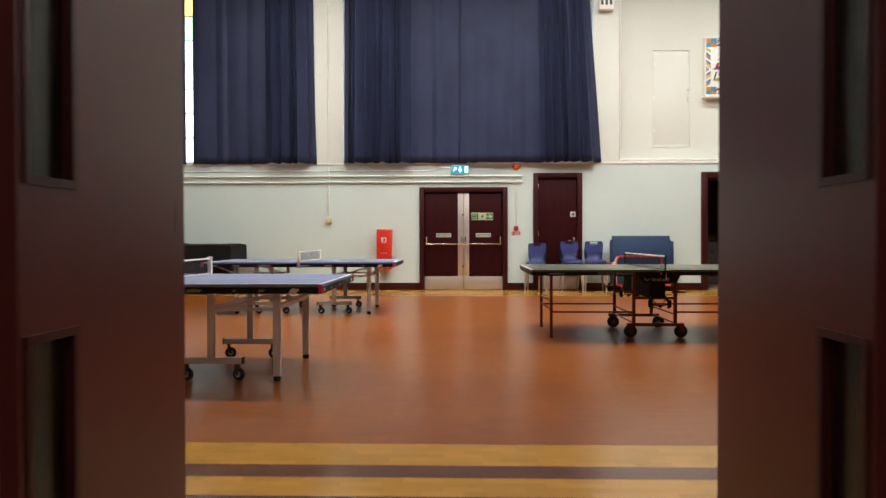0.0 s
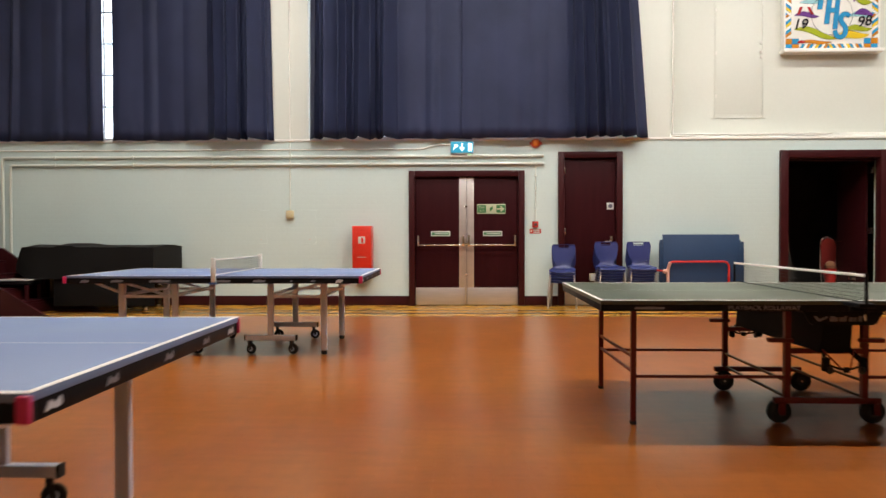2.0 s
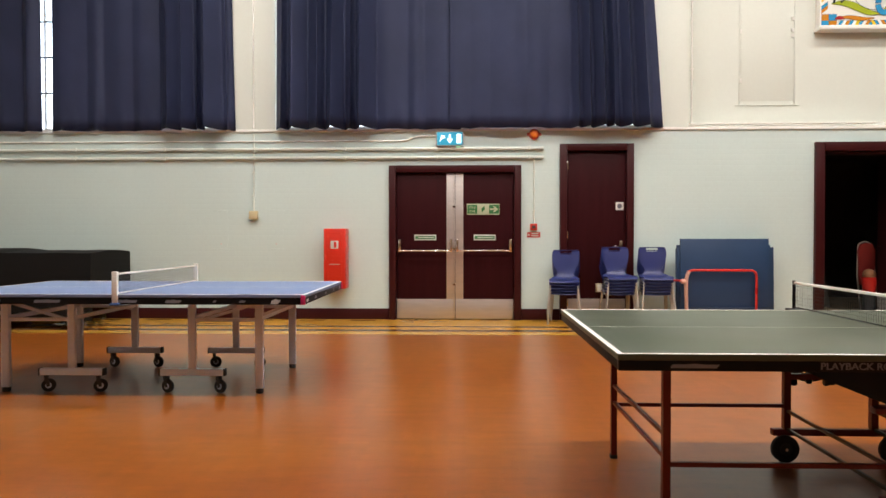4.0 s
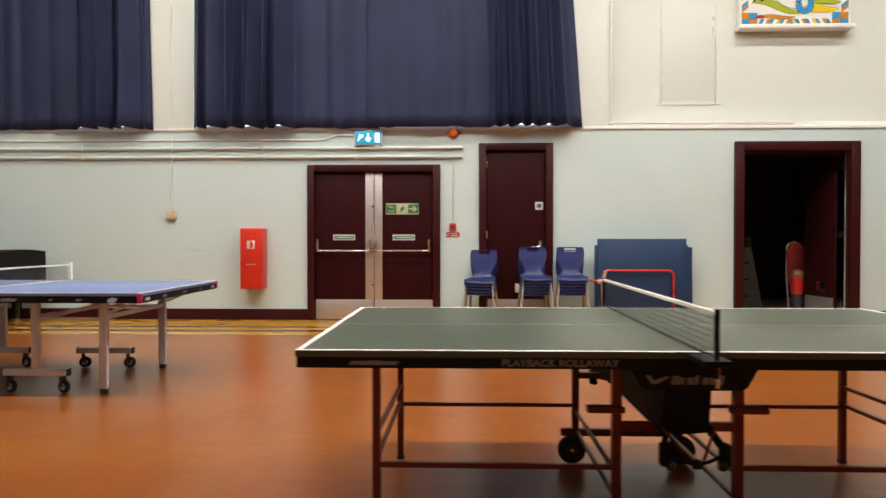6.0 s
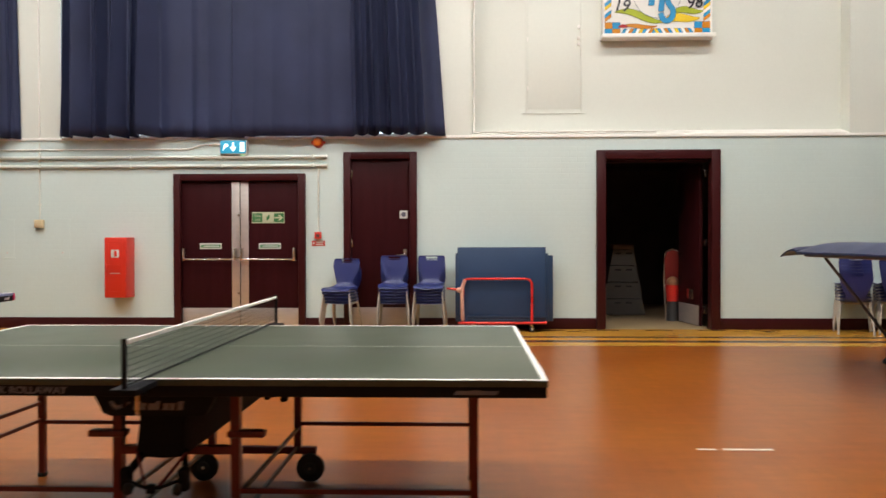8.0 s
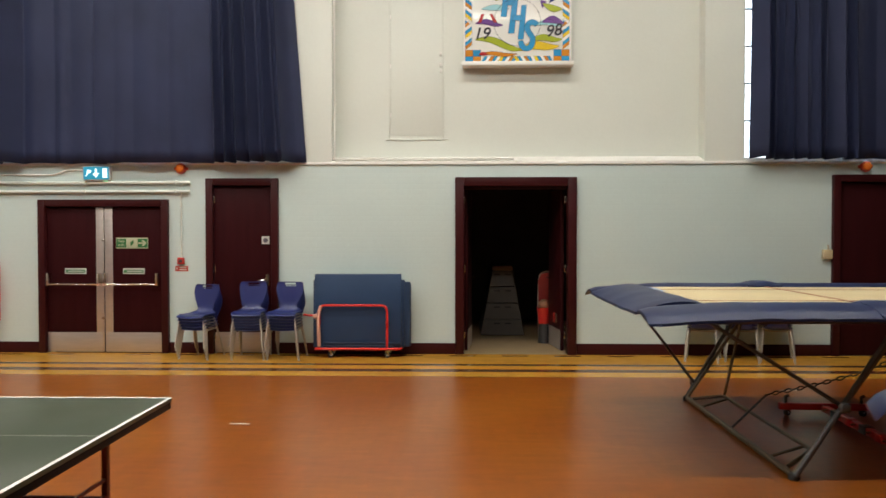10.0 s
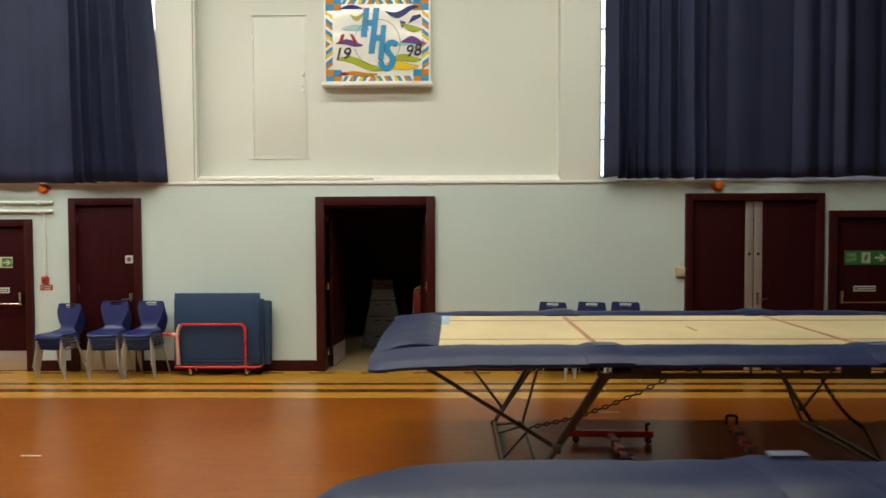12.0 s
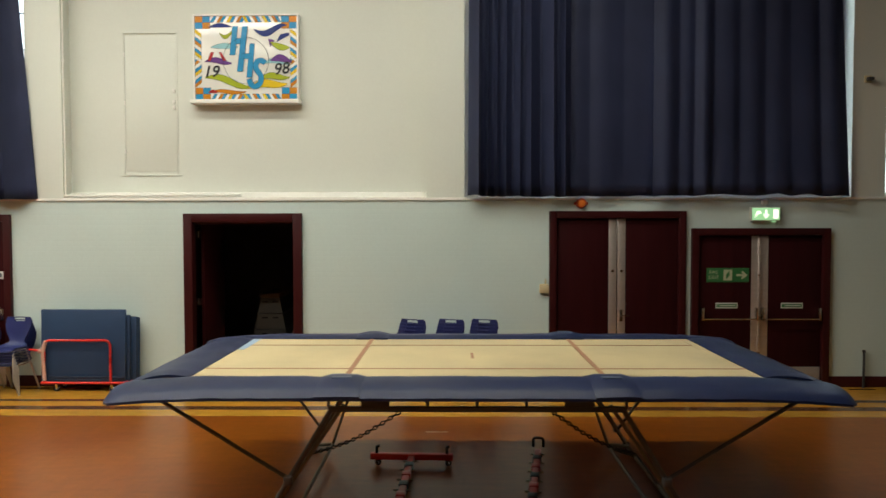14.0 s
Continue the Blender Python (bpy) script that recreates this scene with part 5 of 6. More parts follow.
wave(0.24, 0.38, 0.80, -0.05, 0.05, A_LIME, 0.6)
wave(0.52, 0.9, 0.14, 0.03, 0.10, A_YELLOW, 0.8, slope=0.08)
wave(0.15, 0.5, 0.10, 0.01, 0.05, A_ORANGE, 1.0)
patch([(0.125, 0.47), (0.155, 0.57), (0.185, 0.57), (0.155, 0.47)], A_RED)
patch([(0.235, 0.57), (0.26, 0.57), (0.31, 0.47), (0.275, 0.47)], A_RED)
wave(0.13, 0.22, 0.095, 0.01, 0.04, A_RED, 0.5)
ring = bmesh.new()
pipe([((0.5 - 0.5) * AW + 0.33 * math.cos(a), AY - 0.0115, 0.47 * AH + 0.33 * math.sin(a)) for a in [2 * math.pi * k / 40 for k in range(40)]], 0.003, 5, ring, closed=True)
part("ring_line", ring, A_INK, art)


def letter(outlines, lift):
    """One large letter from flat strokes, each with a thin dark edge; lift sets it a little proud of the letter before."""
    me = bmesh.new()
    rims = bmesh.new()
    for k, pts in enumerate(outlines):
        shape = [((u - 0.5) * AW, v * AH) for u, v in pts]
        front = AY - 0.013 - lift - 0.0005 * k
        prism(shape, (front, AY - 0.008), bm=me)
        pipe([(x, front + 0.001, z) for x, z in shape], 0.0022, 4, rims, closed=True)
    ob = part("letter", me, A_BLUE, art, "large sky blue letter", smooth=0)
    part("outline", rims, A_INK, ob, smooth=0)


def ribbon(points, wide):
    """The outline of a stroke of even width along points (u, v)."""
    left, right = [], []
    for k, (u, v) in enumerate(points):
        a, b = points[max(0, k - 1)], points[min(len(points) - 1, k + 1)]
        dx, dz = (b[0] - a[0]) * AW, (b[1] - a[1]) * AH
        q = wide / 2 / math.hypot(dx, dz)
        left.append((u - dz * q / AW, v + dx * q / AH))
        right.append((u + dz * q / AW, v - dx * q / AH))
    return left + right[::-1]


letter((((0.372, 0.875), (0.425, 0.875), (0.397, 0.536), (0.342, 0.536)), ((0.40, 0.735), (0.47, 0.735), (0.465, 0.668), (0.395, 0.668)),
        ((0.468, 0.875), (0.522, 0.875), (0.470, 0.341), (0.414, 0.341))), 0.0)
letter((((0.46, 0.553), (0.555, 0.553), (0.55, 0.49), (0.455, 0.49)), ((0.541, 0.67), (0.588, 0.67), (0.560, 0.27), (0.506, 0.27))), 0.002)
curve = [Vector((u, v)) for u, v in ((0.69, 0.44), (0.655, 0.475), (0.61, 0.46), (0.59, 0.40), (0.615, 0.34), (0.65, 0.29), (0.645, 0.20), (0.595, 0.155), (0.55, 0.175), (0.53, 0.25))]
letter((ribbon([tuple(p) for p in bent(curve, 0.05, 4)], 0.075),), 0.003)
words("19", 0.23, A_INK, art, Matrix.Translation((-0.345 * AW, AY - 0.015, 0.335 * AH)) @ FACE, "black numerals", "numerals", 0.25, 0.001, 0.003)
words("98", 0.23, A_INK, art, Matrix.Translation((0.345 * AW, AY - 0.015, 0.365 * AH)) @ FACE @ pose(0, 0, 0, 0, 0, 8), "black numerals", "numerals", 0.25, 0.001, 0.003)

# ---- stacked chairs ----
SHELL = material("royal blue moulded plastic", (0.018, 0.026, 0.125), 0.38, vary=0.06, fine=150, bump=0.04)
CHAIRLEG = material("light grey chair tube", (0.46, 0.42, 0.36), 0.35, metal=0.3, vary=0.06)


def chair(at, label):
    c = thing("stacking_chair", at, label, "chair", "stacked school chairs")
    prof = [(-0.205, 0.405, 0.188), (-0.195, 0.422, 0.195), (-0.12, 0.430, 0.20), (0.0, 0.424, 0.20), (0.10, 0.424, 0.195), (0.155, 0.434, 0.178), (0.19, 0.462, 0.122),
            (0.208, 0.505, 0.108), (0.218, 0.555, 0.136), (0.226, 0.61, 0.162), (0.234, 0.665, 0.178), (0.244, 0.72, 0.190), (0.254, 0.765, 0.188), (0.260, 0.795, 0.184), (0.264, 0.815, 0.178), (0.262, 0.828, 0.165)]
    bm = bmesh.new()
    n = 14
    rows = []
    for i, (y, z, hw) in enumerate(prof):
        back = max(0.0, min(1.0, (i - 5) / 4))
        r = []
        for k in range(n + 1):
            u = -1 + 2 * k / n
            dish = 0.02 * (1 - u * u)
            r.append(bm.verts.new((hw * u, y + back * (dish - 0.012), z - (1 - back) * dish * 0.6 + (0.012 * (1 - back) * abs(u) ** 3 if i > 1 else 0))))
        rows.append(r)
    for i in range(len(rows) - 1):
        for k in range(n):
            if i in (12, 13) and 4 <= k <= 9:
                continue
            bm.faces.new((rows[i][k], rows[i][k + 1], rows[i + 1][k + 1], rows[i + 1][k]))
    bmesh.ops.recalc_face_normals(bm, faces=bm.faces)
    bmesh.ops.solidify(bm, geom=list(bm.faces), thickness=0.007)
    part("shell", bm, SHELL, c, "royal blue plastic seat and back with a grip slot", smooth=60)
    for sx in (-1, 1):
        part("leg_frame", pipe(bent([(sx * 0.215, -0.20, 0.012), (sx * 0.175, -0.15, 0.395), (sx * 0.165, 0.13, 0.40), (sx * 0.205, 0.25, 0.012)], 0.05), 0.0115), CHAIRLEG, c, "light grey steel tube legs")
        for x, y in ((sx * 0.215, -0.20), (sx * 0.205, 0.25)):
            part("foot", lathe([(0.0125, 0.0), (0.0132, 0.014), (0.012, 0.018)], 10), CHAIRLEG, c, at=pose(x, y, 0))
    for y in (-0.1, 0.1):
        part("cross_tube", pipe([(-0.17, y, 0.397), (0.17, y, 0.40)], 0.009), CHAIRLEG, c)
    return c


first = None
for x, y, turn, count in ((1.455, 14.72, -11, 5), (2.17, 14.70, 3, 6), (2.66, 14.70, -3, 6), (8.31, 14.80, 158, 6), (8.83, 14.80, 160, 6), (9.28, 14.80, 162, 6)):
    for k in range(count):
        m = pose(x, y, 0, 0, 0, turn) @ pose(0, 0.05 - (0.03 if turn > 90 else 0.02) * k, 0.041 * k)
        if first is None:
            first = chair(m, "royal blue plastic chair in a stack against the wall")
        else:
            copy_thing(first, m)

# ---- gym mats on a red trolley ----
MATBLUE = material("blue vinyl gym mat", (0.016, 0.045, 0.108), 0.45, vary=0.10, scale=3, fine=70, bump=0.05)
MATEDGE = material("dark mat edge", (0.012, 0.025, 0.06), 0.6, vary=0.1)
TROLLEYRED = material("bright red tube", (0.58, 0.025, 0.02), 0.3, vary=0.06)
TAPEPINK = material("flesh pink tape wrap", (0.62, 0.36, 0.28), 0.6, vary=0.12, scale=20)
t = thing("mat_trolley", (3.60, 14.88, 0), "red tube trolley with a taped upright on castors", "trolley")
part("base_frame", pipe(bent([(-0.55, -0.13, 0.125), (0.62, -0.13, 0.125), (0.62, 0.14, 0.125), (-0.55, 0.14, 0.125), (-0.55, -0.12, 0.125)], 0.05), 0.018), TROLLEYRED, t)
part("deck", box(-0.53, 0.6, -0.11, 0.13, 0.118, 0.132, 0.003), TROLLEYRED, t)
part("hoop", pipe(bent([(-0.50, -0.13, 0.125), (-0.50, -0.13, 0.72), (0.43, -0.13, 0.72), (0.43, -0.13, 0.125)], 0.09), 0.017), TROLLEYRED, t, "red steel hoop rail")
part("tape_wrap", pipe(bent([(-0.50, -0.13, 0.16), (-0.515, -0.135, 0.55), (-0.50, -0.13, 0.64), (-0.47, -0.13, 0.71)], 0.05), 0.026), TAPEPINK, t, "pink tape wrapped round the upright")
part("side_handle", pipe([(-0.51, -0.13, 0.57), (-0.72, -0.11, 0.59)], 0.016), TROLLEYRED, t)
part("tape_knot", lathe([(0.012, -0.04), (0.034, -0.02), (0.036, 0.02), (0.012, 0.04)], 12), TAPEPINK, t, at=pose(-0.55, -0.13, 0.57, 0, 90))
for x in (-0.36, 0.42):
    for y in (-0.1, 0.1):
        castor(t, x, y, 0.11, 0.045, turn=35, fork=CHROME)
for k, (x0, x1, y, z1, lean) in enumerate(((3.03, 4.22, 14.80, 1.145, 2.0), (3.0, 4.26, 14.855, 1.06, 2.0), (3.05, 4.33, 14.91, 1.03, 2.0), (3.02, 4.34, 14.965, 1.01, 2.0))):
    m = thing("gym_mat", pose((x0 + x1) / 2, y, 0.136, -lean), "blue vinyl gym mat standing on the trolley", "gym mat", "gym mats")
    w, hh = x1 - x0, z1 - 0.136
    part("mat_body", box(-w / 2, w / 2, -0.02, 0.022, 0.0, hh, 0.012), MATBLUE, m)
    part("edge_seam", box(-w / 2 - 0.002, w / 2 + 0.002, -0.004, 0.004, -0.0015, hh + 0.002, 0.001), MATEDGE, m)
m = thing("folded_mat", pose(3.62, 14.765, 0.136), "dark blue folded mat lying along the trolley", "gym mat", "gym mats")
for k in range(2):
    part("fold", box(-0.46, 0.50 + 0.1 * k, -0.012, 0.006, 0.005 + 0.042 * k, 0.04 + 0.042 * k, 0.006), MATEDGE, m)

# ---- inside the store room ----
# pale wood taken nearly to black, standing in for the storeroom's gloom
VAULT = material("shade-darkened ply", (0.055, 0.05, 0.045), 0.6, vary=0.12)
VINYLBROWN = material("brown suede pad", (0.12, 0.07, 0.04), 0.8)
v = thing("vaulting_box", (5.72, 17.45, 0), "pale wooden vaulting box, darkened in colour for the unlit store", "vaulting box")
for k in range(4):
    z0, z1 = 0.02 + 0.27 * k, 0.02 + 0.27 * (k + 1) - 0.012
    a, b = 0.36 - 0.05 * k, 0.36 - 0.05 * (k + 1)
    sec = part("section", prism([(-a, z0), (a, z0), (b, z1), (-b, z1)], (-0.6, 0.6)), VAULT, v)
    # no opening is cut: black patches give the holes' inner darkness
    for x in (-0.09, 0.09):
        part("hand_hole_patch", box(x - 0.05, x + 0.05, -0.604, -0.6, z1 - 0.075, z1 - 0.05, 0.001), A_INK, sec)
part("pad_top", box(-0.17, 0.17, -0.62, 0.62, 1.09, 1.17, 0.02), VINYLBROWN, v)
REDSEAT = material("dark red upholstery", (0.30, 0.03, 0.025), 0.6, vary=0.12)
c = thing("folding_chair", pose(6.40, 16.42, 0, 0, 0, 8), "folded red chair propped up in the storeroom doorway", "chair")
part("back_panel", prism([(-0.13, 0.42), (0.13, 0.42), (0.14, 0.95), (0.10, 1.05), (0.0, 1.08), (-0.10, 1.05), (-0.14, 0.95)], (-0.02, 0.02)), REDSEAT, c)
for sx in (-1, 1):
    part("leg", pipe(bent([(sx * 0.155, -0.10, 0.01), (sx * 0.15, 0.0, 0.6), (sx * 0.12, 0.03, 1.06), (0.0, 0.03, 1.10)], 0.08), 0.011), CHAIRLEG, c)
bk = thing("bucket", (6.33, 16.2, 0), "red plastic bucket on the storeroom floor", "bucket")
part("body", lathe([(0.085, 0.30), (0.115, 0.55), (0.12, 0.552), (0.112, 0.545), (0.084, 0.31)], 20), TROLLEYRED, bk)
part("stand", lathe([(0.10, 0.0), (0.095, 0.02), (0.08, 0.30)], 16), CASTOR, bk)
ball = thing("ball", (6.33, 16.2, 0.585), "scuffed tan ball resting in the bucket", "ball")
bm = bmesh.new()
bmesh.ops.create_icosphere(bm, subdivisions=3, radius=0.095)
part("skin", bm, material("tan leather", (0.34, 0.16, 0.08), 0.5, vary=0.15), ball)
part("seam", pipe([(0.096 * math.cos(a), 0.096 * math.sin(a), 0.0) for a in [2 * math.pi * k / 24 for k in range(24)]], 0.002, 5, closed=True), CASTOR, ball)

# ---- piano under its cover, stage steps, loudspeaker ----
COVER = material("black quilted cover", (0.006, 0.0052, 0.005), 0.75, vary=0.25, scale=2, fine=50, bump=0.15, spec=0.2)
GLOSSBLACK = material("black piano lacquer", (0.008, 0.007, 0.007), 0.2, vary=0.1)
p = thing("grand_piano", (-5.9, 14.30, 0), "black grand piano under a fitted dark cover", "piano")


def drape(u, v):
    # u along the length (west to east), v over the breadth from front hem over the top to the back hem
    x = -0.96 + 2.22 * u
    y0, y1 = -0.42, 0.62
    if u < 0.25:
        y0 += 0.25 * (1 - u / 0.25) ** 2
    slope = 0.27 * max(0.0, 1 - u / 0.075)
    if v < 0.3:
        f = v / 0.3
        return x, y0 - 0.02 * (1 - f), 0.50 + (0.97 - slope - 0.50) * f + (0.10 * (1 - f) * max(0.0, 1 - u / 0.15))
    if v > 0.8:
        f = (v - 0.8) / 0.2
        return x, y1, 0.97 - slope - (0.45 - slope) * f
    f = (v - 0.3) / 0.5
    return x, y0 + (y1 - y0) * f, 0.97 - slope + 0.03 * math.sin(math.pi * f) + (0.025 if 0.34 < u < 0.46 else 0.0)


bm = bmesh.new()
grid = []
for i in range(41):
    r = []
    for k in range(31):
        x, y, z = drape(i / 40, k / 30)
        w = noise.noise((x * 2.5, y * 2, z * 2))
        r.append(bm.verts.new((x + 0.01 * w, y - 0.02 * w, z + 0.012 * noise.noise((x * 3, y * 3, 1)))))
    grid.append(r)
for i in range(40):
    for k in range(30):
        bm.faces.new((grid[i][k], grid[i + 1][k], grid[i + 1][k + 1], grid[i][k + 1]))
for i in (0, 40):
    bm.faces.new(grid[i] if i else grid[i][::-1])
part("cover", bm, COVER, p, "dark cloth cover draped over the case", smooth=50)
part("case", box(-0.78, 1.22, -0.10, 0.58, 0.56, 0.92, 0.02), GLOSSBLACK, p)
for x, y in ((-0.58, 0.1), (0.95, -0.02), (0.95, 0.45)):
    leg = part("leg", lathe([(0.045, 0.05), (0.06, 0.2), (0.085, 0.45), (0.13, 0.56)], 14), GLOSSBLACK, p, at=pose(x, y, 0))
    part("caster", lathe([(0.03, 0.0), (0.035, 0.02), (0.03, 0.055)], 12), CHROME, leg)
part("pedal_lyre", box(0.78, 0.86, -0.3, -0.2, 0.03, 0.58, 0.01), GLOSSBLACK, p)
for k in range(3):
    part("pedal", box(0.76 + 0.045 * k, 0.785 + 0.045 * k, -0.42, -0.28, 0.055, 0.068, 0.004), CHROME, p)
part("lower_cover", box(-0.25, 1.26, -0.40, -0.385, 0.10, 0.55, 0.005), COVER, p)
st = thing("piano_stool", (-6.75, 13.95, 0), "dark wooden piano stool with a white cloth on top", "stool")
part("seat", box(-0.3, 0.3, -0.18, 0.18, 0.42, 0.48, 0.02), GLOSSBLACK, st)
part("cloth", box(-0.26, 0.30, -0.2, 0.19, 0.482, 0.50, 0.008), SIGNWHITE, st, "white cloth on the seat")
for x in (-0.26, 0.26):
    for y in (-0.15, 0.15):
        part("leg", box(x - 0.02, x + 0.02, y - 0.02, y + 0.02, 0, 0.42, 0.004), FRAMEWOOD, st)

s = thing("stage_steps", (-7.3, 13.2, 0), "burgundy boxed flight of steps up to the stage", "steps")
part("side_panel", prism([(-1.12, 0.0), (1.55, 0.0), (0.70, 0.50), (0.05, 0.95), (-1.12, 0.95)], (-0.05, 0.0)), FRAMEWOOD, s)
part("side_panel", prism([(-1.12, 0.0), (1.55, 0.0), (0.70, 0.50), (0.05, 0.95), (-1.12, 0.95)], (1.2, 1.25)), FRAMEWOOD, s)
for k in range(4):
    z = 0.19 * (k + 1)
    part("tread", box(0.9 - 0.26 * k - 0.27, 0.9 - 0.26 * k, 0.0, 1.2, z - 0.03, z, 0.006), DOORWOOD, s)
    part("riser", box(0.9 - 0.26 * k - 0.02, 0.9 - 0.26 * k, 0.002, 1.198, z - 0.19, z - 0.03), FRAMEWOOD, s)
part("landing", box(-1.12, -0.14, 0.0, 1.2, 0.90, 0.94, 0.005), DOORWOOD, s)
f = thing("stage_front_panel", (WEST + 0.12, 14.0, 0.945), "cream panel with dark rails along the stage edge", "panel")
part("panel", box(-0.10, 0.12, -0.75, 0.9, 0.11, 0.48, 0.004), BEIGE, f)
part("top_rail", box(-0.11, 0.14, -0.76, 0.92, 0.48, 0.66, 0.008), DOORWOOD, f)
part("bottom_rail", box(-0.11, 0.13, -0.76, 0.91, 0.0, 0.11, 0.008), DOORWOOD, f)
lp = thing("loudspeaker", pose(WEST + 0.30, 14.0, 3.92, 8, 0, 60), "black boxed loudspeaker bracketed high on the wall", "loudspeaker")
part("cabinet", box(-0.26, 0.26, -0.18, 0.18, 0.0, 0.52, 0.01), CASTOR, lp)
part("grille", box(-0.24, 0.24, -0.192, -0.18, 0.02, 0.50, 0.004), BLACK, lp)
part("bracket", pipe([(0, 0.15, 0.26), (0.02, 0.30, 0.28)], 0.02), BLACK, lp)

# ---- red folding stands under the trampoline ----
def red_stand(at, bar, length, label):
    r = thing("trampoline_stand", at, label, "stand", "red trampoline stands")
    part("stem", box(-0.03, 0.03, -length, 0.02, 0.05, 0.105, 0.005), TROLLEYRED, r)
    if bar:
        cb = part("cross_bar", box(-0.40, 0.40, 0.0, 0.06, 0.06, 0.12, 0.006), TROLLEYRED, r)
        for x in (-0.34, 0.34):
            part("hook", pipe(bent([(x, 0.03, 0.12), (x, 0.03, 0.18), (x + 0.03, 0.03, 0.19)], 0.01), 0.014), CASTOR, cb)
            castor(r, x, 0.03, 0.06, 0.03)
    else:
        part("hook", pipe(bent([(-0.05, 0.1, 0.1), (-0.05, 0.1, 0.19), (0.05, 0.1, 0.19), (0.05, 0.1, 0.1)], 0.03), 0.014), CASTOR, r)
        castor(r, 0.0, 0.05, 0.06, 0.03)
    for k, y in enumerate(np.arange(-0.12, -length, -0.24)):
        part("spring_pin", pipe([(-0.07, y, 0.09), (0.07, y, 0.09)], 0.008), CHROME, r)
        part("sleeve", box(-0.038, 0.038, y - 0.16, y - 0.06, 0.045, 0.112, 0.004), TROLLEYRED if k % 2 else CASTOR, r)
    castor(r, 0.0, -length + 0.05, 0.055, 0.026)


red_stand(pose(8.40, 11.78, 0, 0, 0, -2), True, 1.6, "red steel T-shaped trampoline stand lying on the floor")
red_stand(pose(9.64, 11.98, 0, 0, 0, -9), False, 1.7, "red steel trampoline stand arm lying on the floor")

# ---- worn tape marks on the floor ----
for x, y, w in ((4.545, 9.44, 0.11), (4.79, 9.44, 0.285), (3.07, 11.4, 0.18), (6.60, 9.58, 0.17), (6.85, 9.58, 0.12), (8.62, 12.9, 0.25)):
    mk = thing("tape_mark", (x, y, 0), "short worn strip of white floor tape", "floor tape", "floor tape marks")
    n = max(3, int(w / 0.03))
    rnd = random.Random(int(x * 100))
    up = [(-w / 2 + w * k / n, 0.012 + 0.006 * rnd.random()) for k in range(n + 1)]
    dn = [(-w / 2 + w * k / n, -0.012 - 0.006 * rnd.random()) for k in range(n + 1)]
    part("strip", prism(up + dn[::-1], (0.0, 0.0022), "z"), TAPE, mk, smooth=0)

# ---- ceiling battens ----
lamp = None
# battens at y 4.6 only go with the added fill row
for row_y, watts, mid_x, row_len in LAMP_ROWS:
    for k in range(int(row_len / 1.9)):
        m = pose(mid_x - row_len / 2 + 0.9 + 1.9 * k, row_y, CEIL)
        if lamp is None:
            lamp = thing("ceiling_light", m, "long white ceiling batten marking an inferred or added lamp row", "ceiling light", "hall ceiling lights")
            part("body", box(-0.75, 0.75, -0.06, 0.06, -0.08, 0, 0.008), WHITE, lamp)
            part("diffuser", box(-0.74, 0.74, -0.05, 0.05, -0.13, -0.08, 0.015), TUBE, lamp)
        else:
            copy_thing(lamp, m)

# ---- floor of clay-coloured blocks, laid in rows along the hall ----
BL, BW, JOINT = 0.1825, 0.0585, 0.0001
structure(part("floor", box(WEST - 0.3, EAST + 0.3, SOUTH - 0.45, NORTH, -0.12, -0.004), GROUT, smooth=0), "reddish brown block floor with ochre border bands", "floor")
floor = bpy.data.objects["floor"]


def block_kind(x, y, row):
    d = min(NORTH - y, y - SOUTH)
    ex = min(x - WEST, EAST - x)
    if 0 < ex < d:
        d = ex
    if d < 0.24:
        return 1 if (int(abs(x) / 0.37) + row) % 2 and 0.1 < d < 0.2 else 2
    if d < 0.76:
        return 2
    if d < 0.89:
        return 1
    if d < 1.12:
        return 2
    if d < 1.26:
        return 1
    if d < 1.60:
        return 2
    return 0


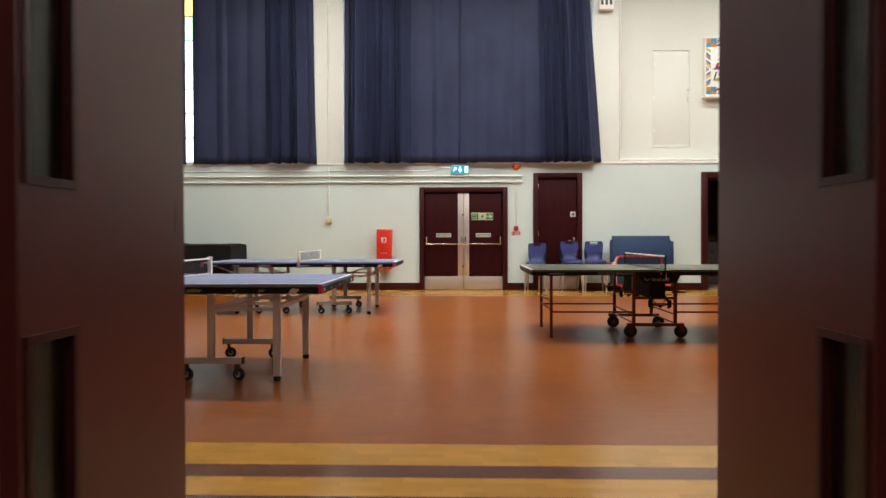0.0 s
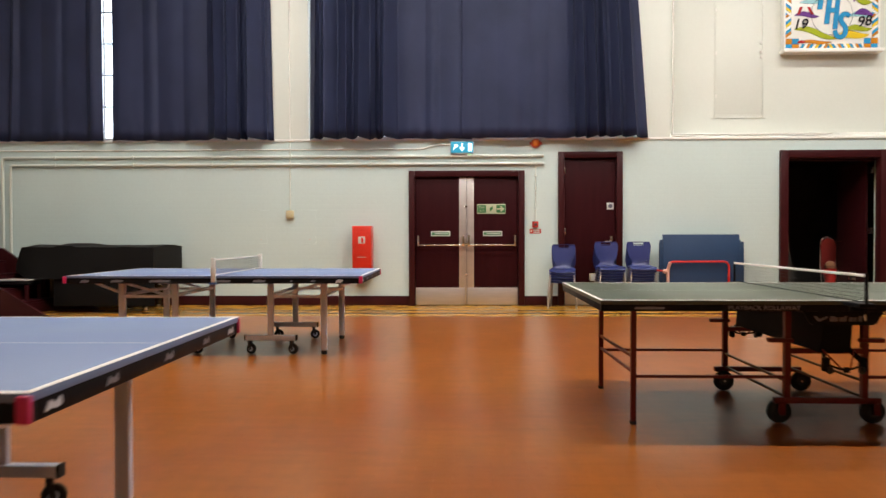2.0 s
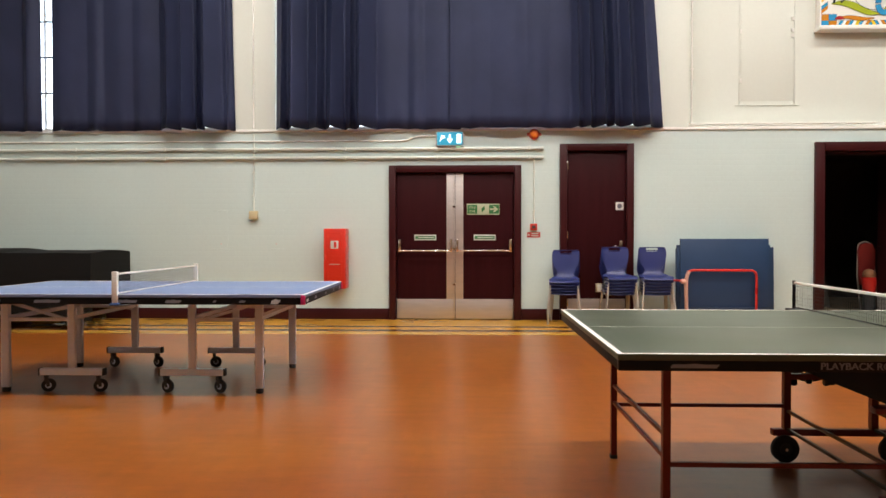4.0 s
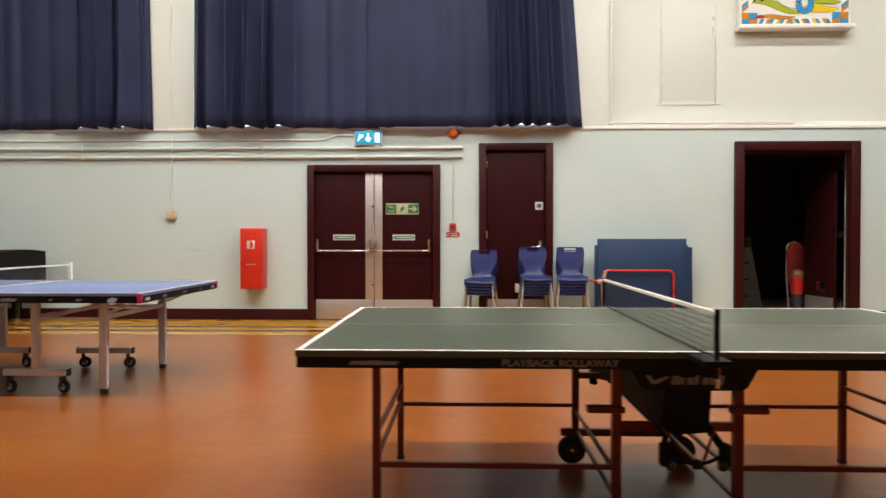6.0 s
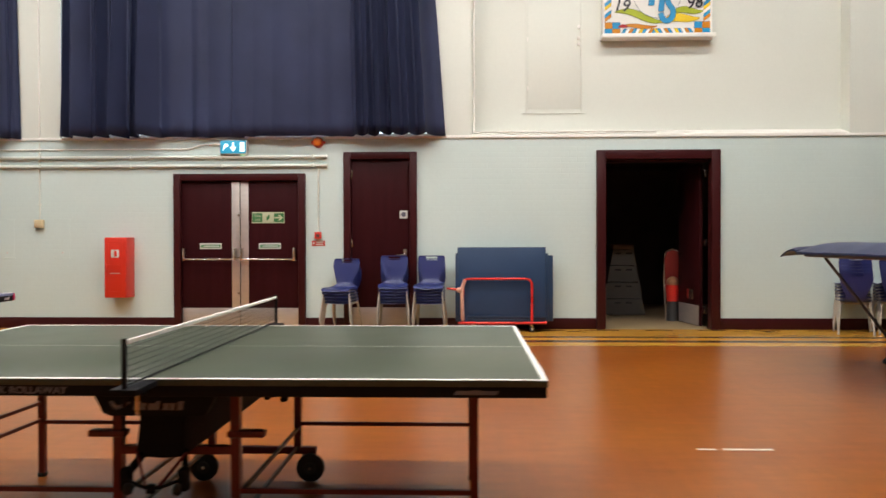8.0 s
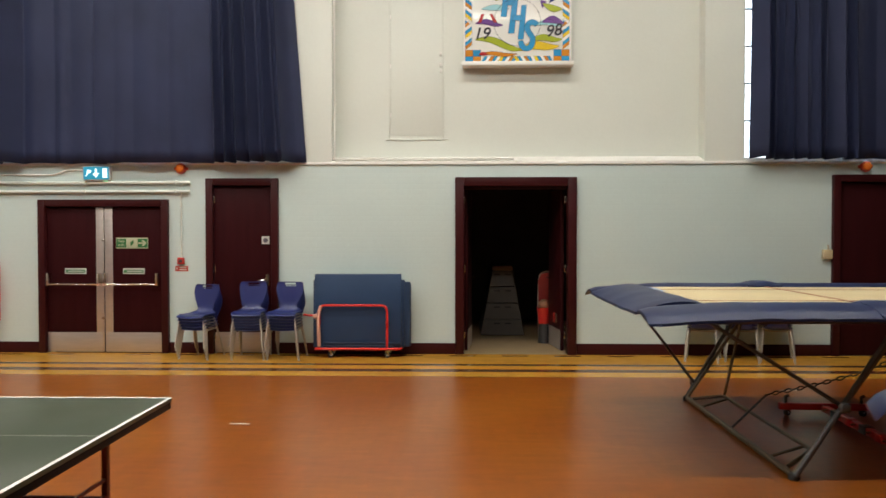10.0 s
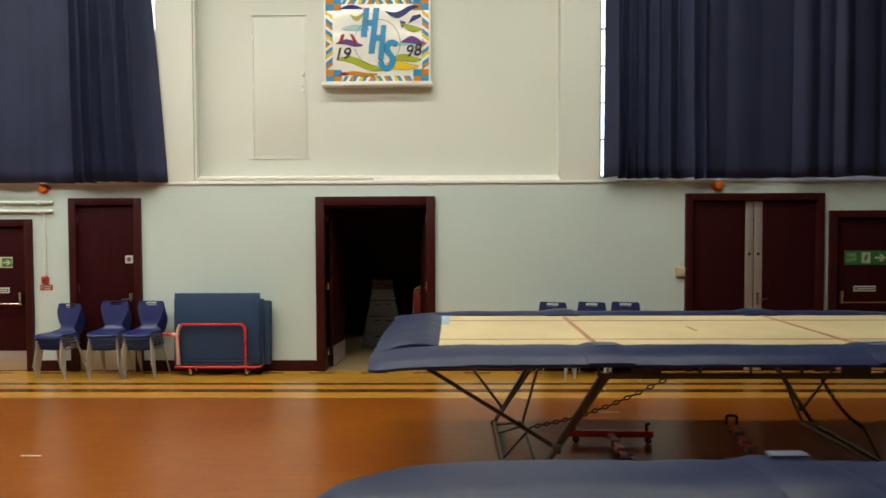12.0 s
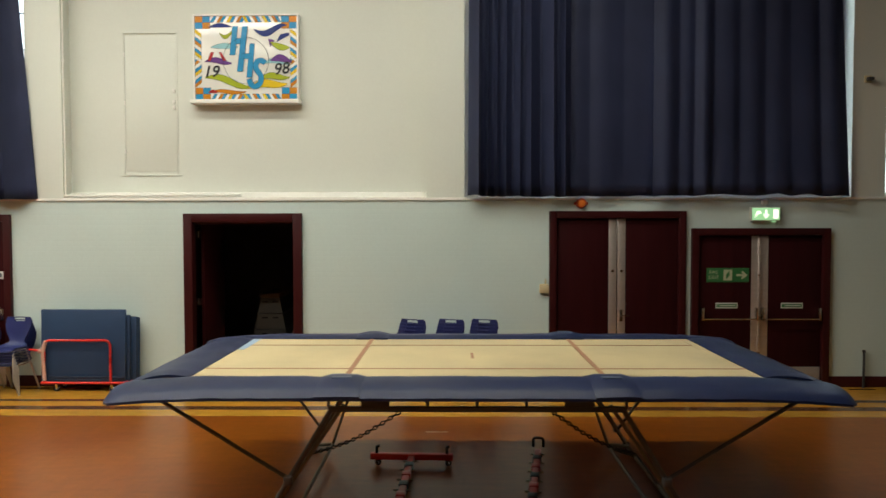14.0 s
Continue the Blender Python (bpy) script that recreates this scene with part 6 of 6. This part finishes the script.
kinds = {0: [], 1: [], 2: []}
near = []
y, row = NORTH - BW / 2, 0
while y > SOUTH - 0.4:
    x = WEST + BL / 2 - (BL / 2 if row % 2 else 0)
    while x < EAST:
        if x > WEST and (y > SOUTH or DOORWAY[0] < x < DOORWAY[1]):
            k = block_kind(x, y, row)
            if k == 0 and 6.75 < y < 7.42 and -0.4 < x < 3.9:
                near.append((x, y))
            else:
                kinds[k].append((x, y))
        x += BL
    y -= BW
    row += 1


def block_mesh(places, c=0.0):
    p = np.array(places)
    a, b = BL / 2 - JOINT / 2, BW / 2 - JOINT / 2
    ring = [(-a, -b, -0.004), (a, -b, -0.004), (a, b, -0.004), (-a, b, -0.004), (-a + c, -b + c, 0), (a - c, -b + c, 0), (a - c, b - c, 0), (-a + c, b - c, 0)]
    local = np.array(ring)
    v = np.zeros((len(p), 8, 3))
    v[:, :, :2] = p[:, None, :]
    v += local[None]
    faces = np.array([(4, 5, 6, 7), (0, 1, 5, 4), (1, 2, 6, 5), (2, 3, 7, 6), (3, 0, 4, 7)])
    f = (faces[None] + 8 * np.arange(len(p))[:, None, None]).reshape(-1, 4)
    me = bpy.data.meshes.new("blocks")
    me.from_pydata(v.reshape(-1, 3).tolist(), [], f.tolist())
    return me


for k, mat, nm in ((0, BLOCK, "floor_blocks"), (1, UMBER, "dark_border_blocks"), (2, YELLOW, "ochre_border_blocks")):
    me = block_mesh(kinds[k])
    me.materials.append(mat)
    ob = new(nm, me)
    ob.parent = floor
    tagged(ob, kind="stuff")
one = block_mesh([(0.0, 0.0)], 0.0002)
one.materials.append(BLOCK)
for x, y in near[:300]:
    ob = new("floor_block", one)
    ob.parent = floor
    ob.location = (x, y, 0)
if near[300:]:
    me = block_mesh(near[300:])
    me.materials.append(BLOCK)
    ob = new("floor_blocks", me)
    ob.parent = floor
    tagged(ob, kind="stuff")
structure(part("floor_corridor", box(-1.27, 1.07, -3.45, SOUTH - 0.452, -0.12, 0.0), UMBER, smooth=0), "dark reddish corridor floor", "floor")
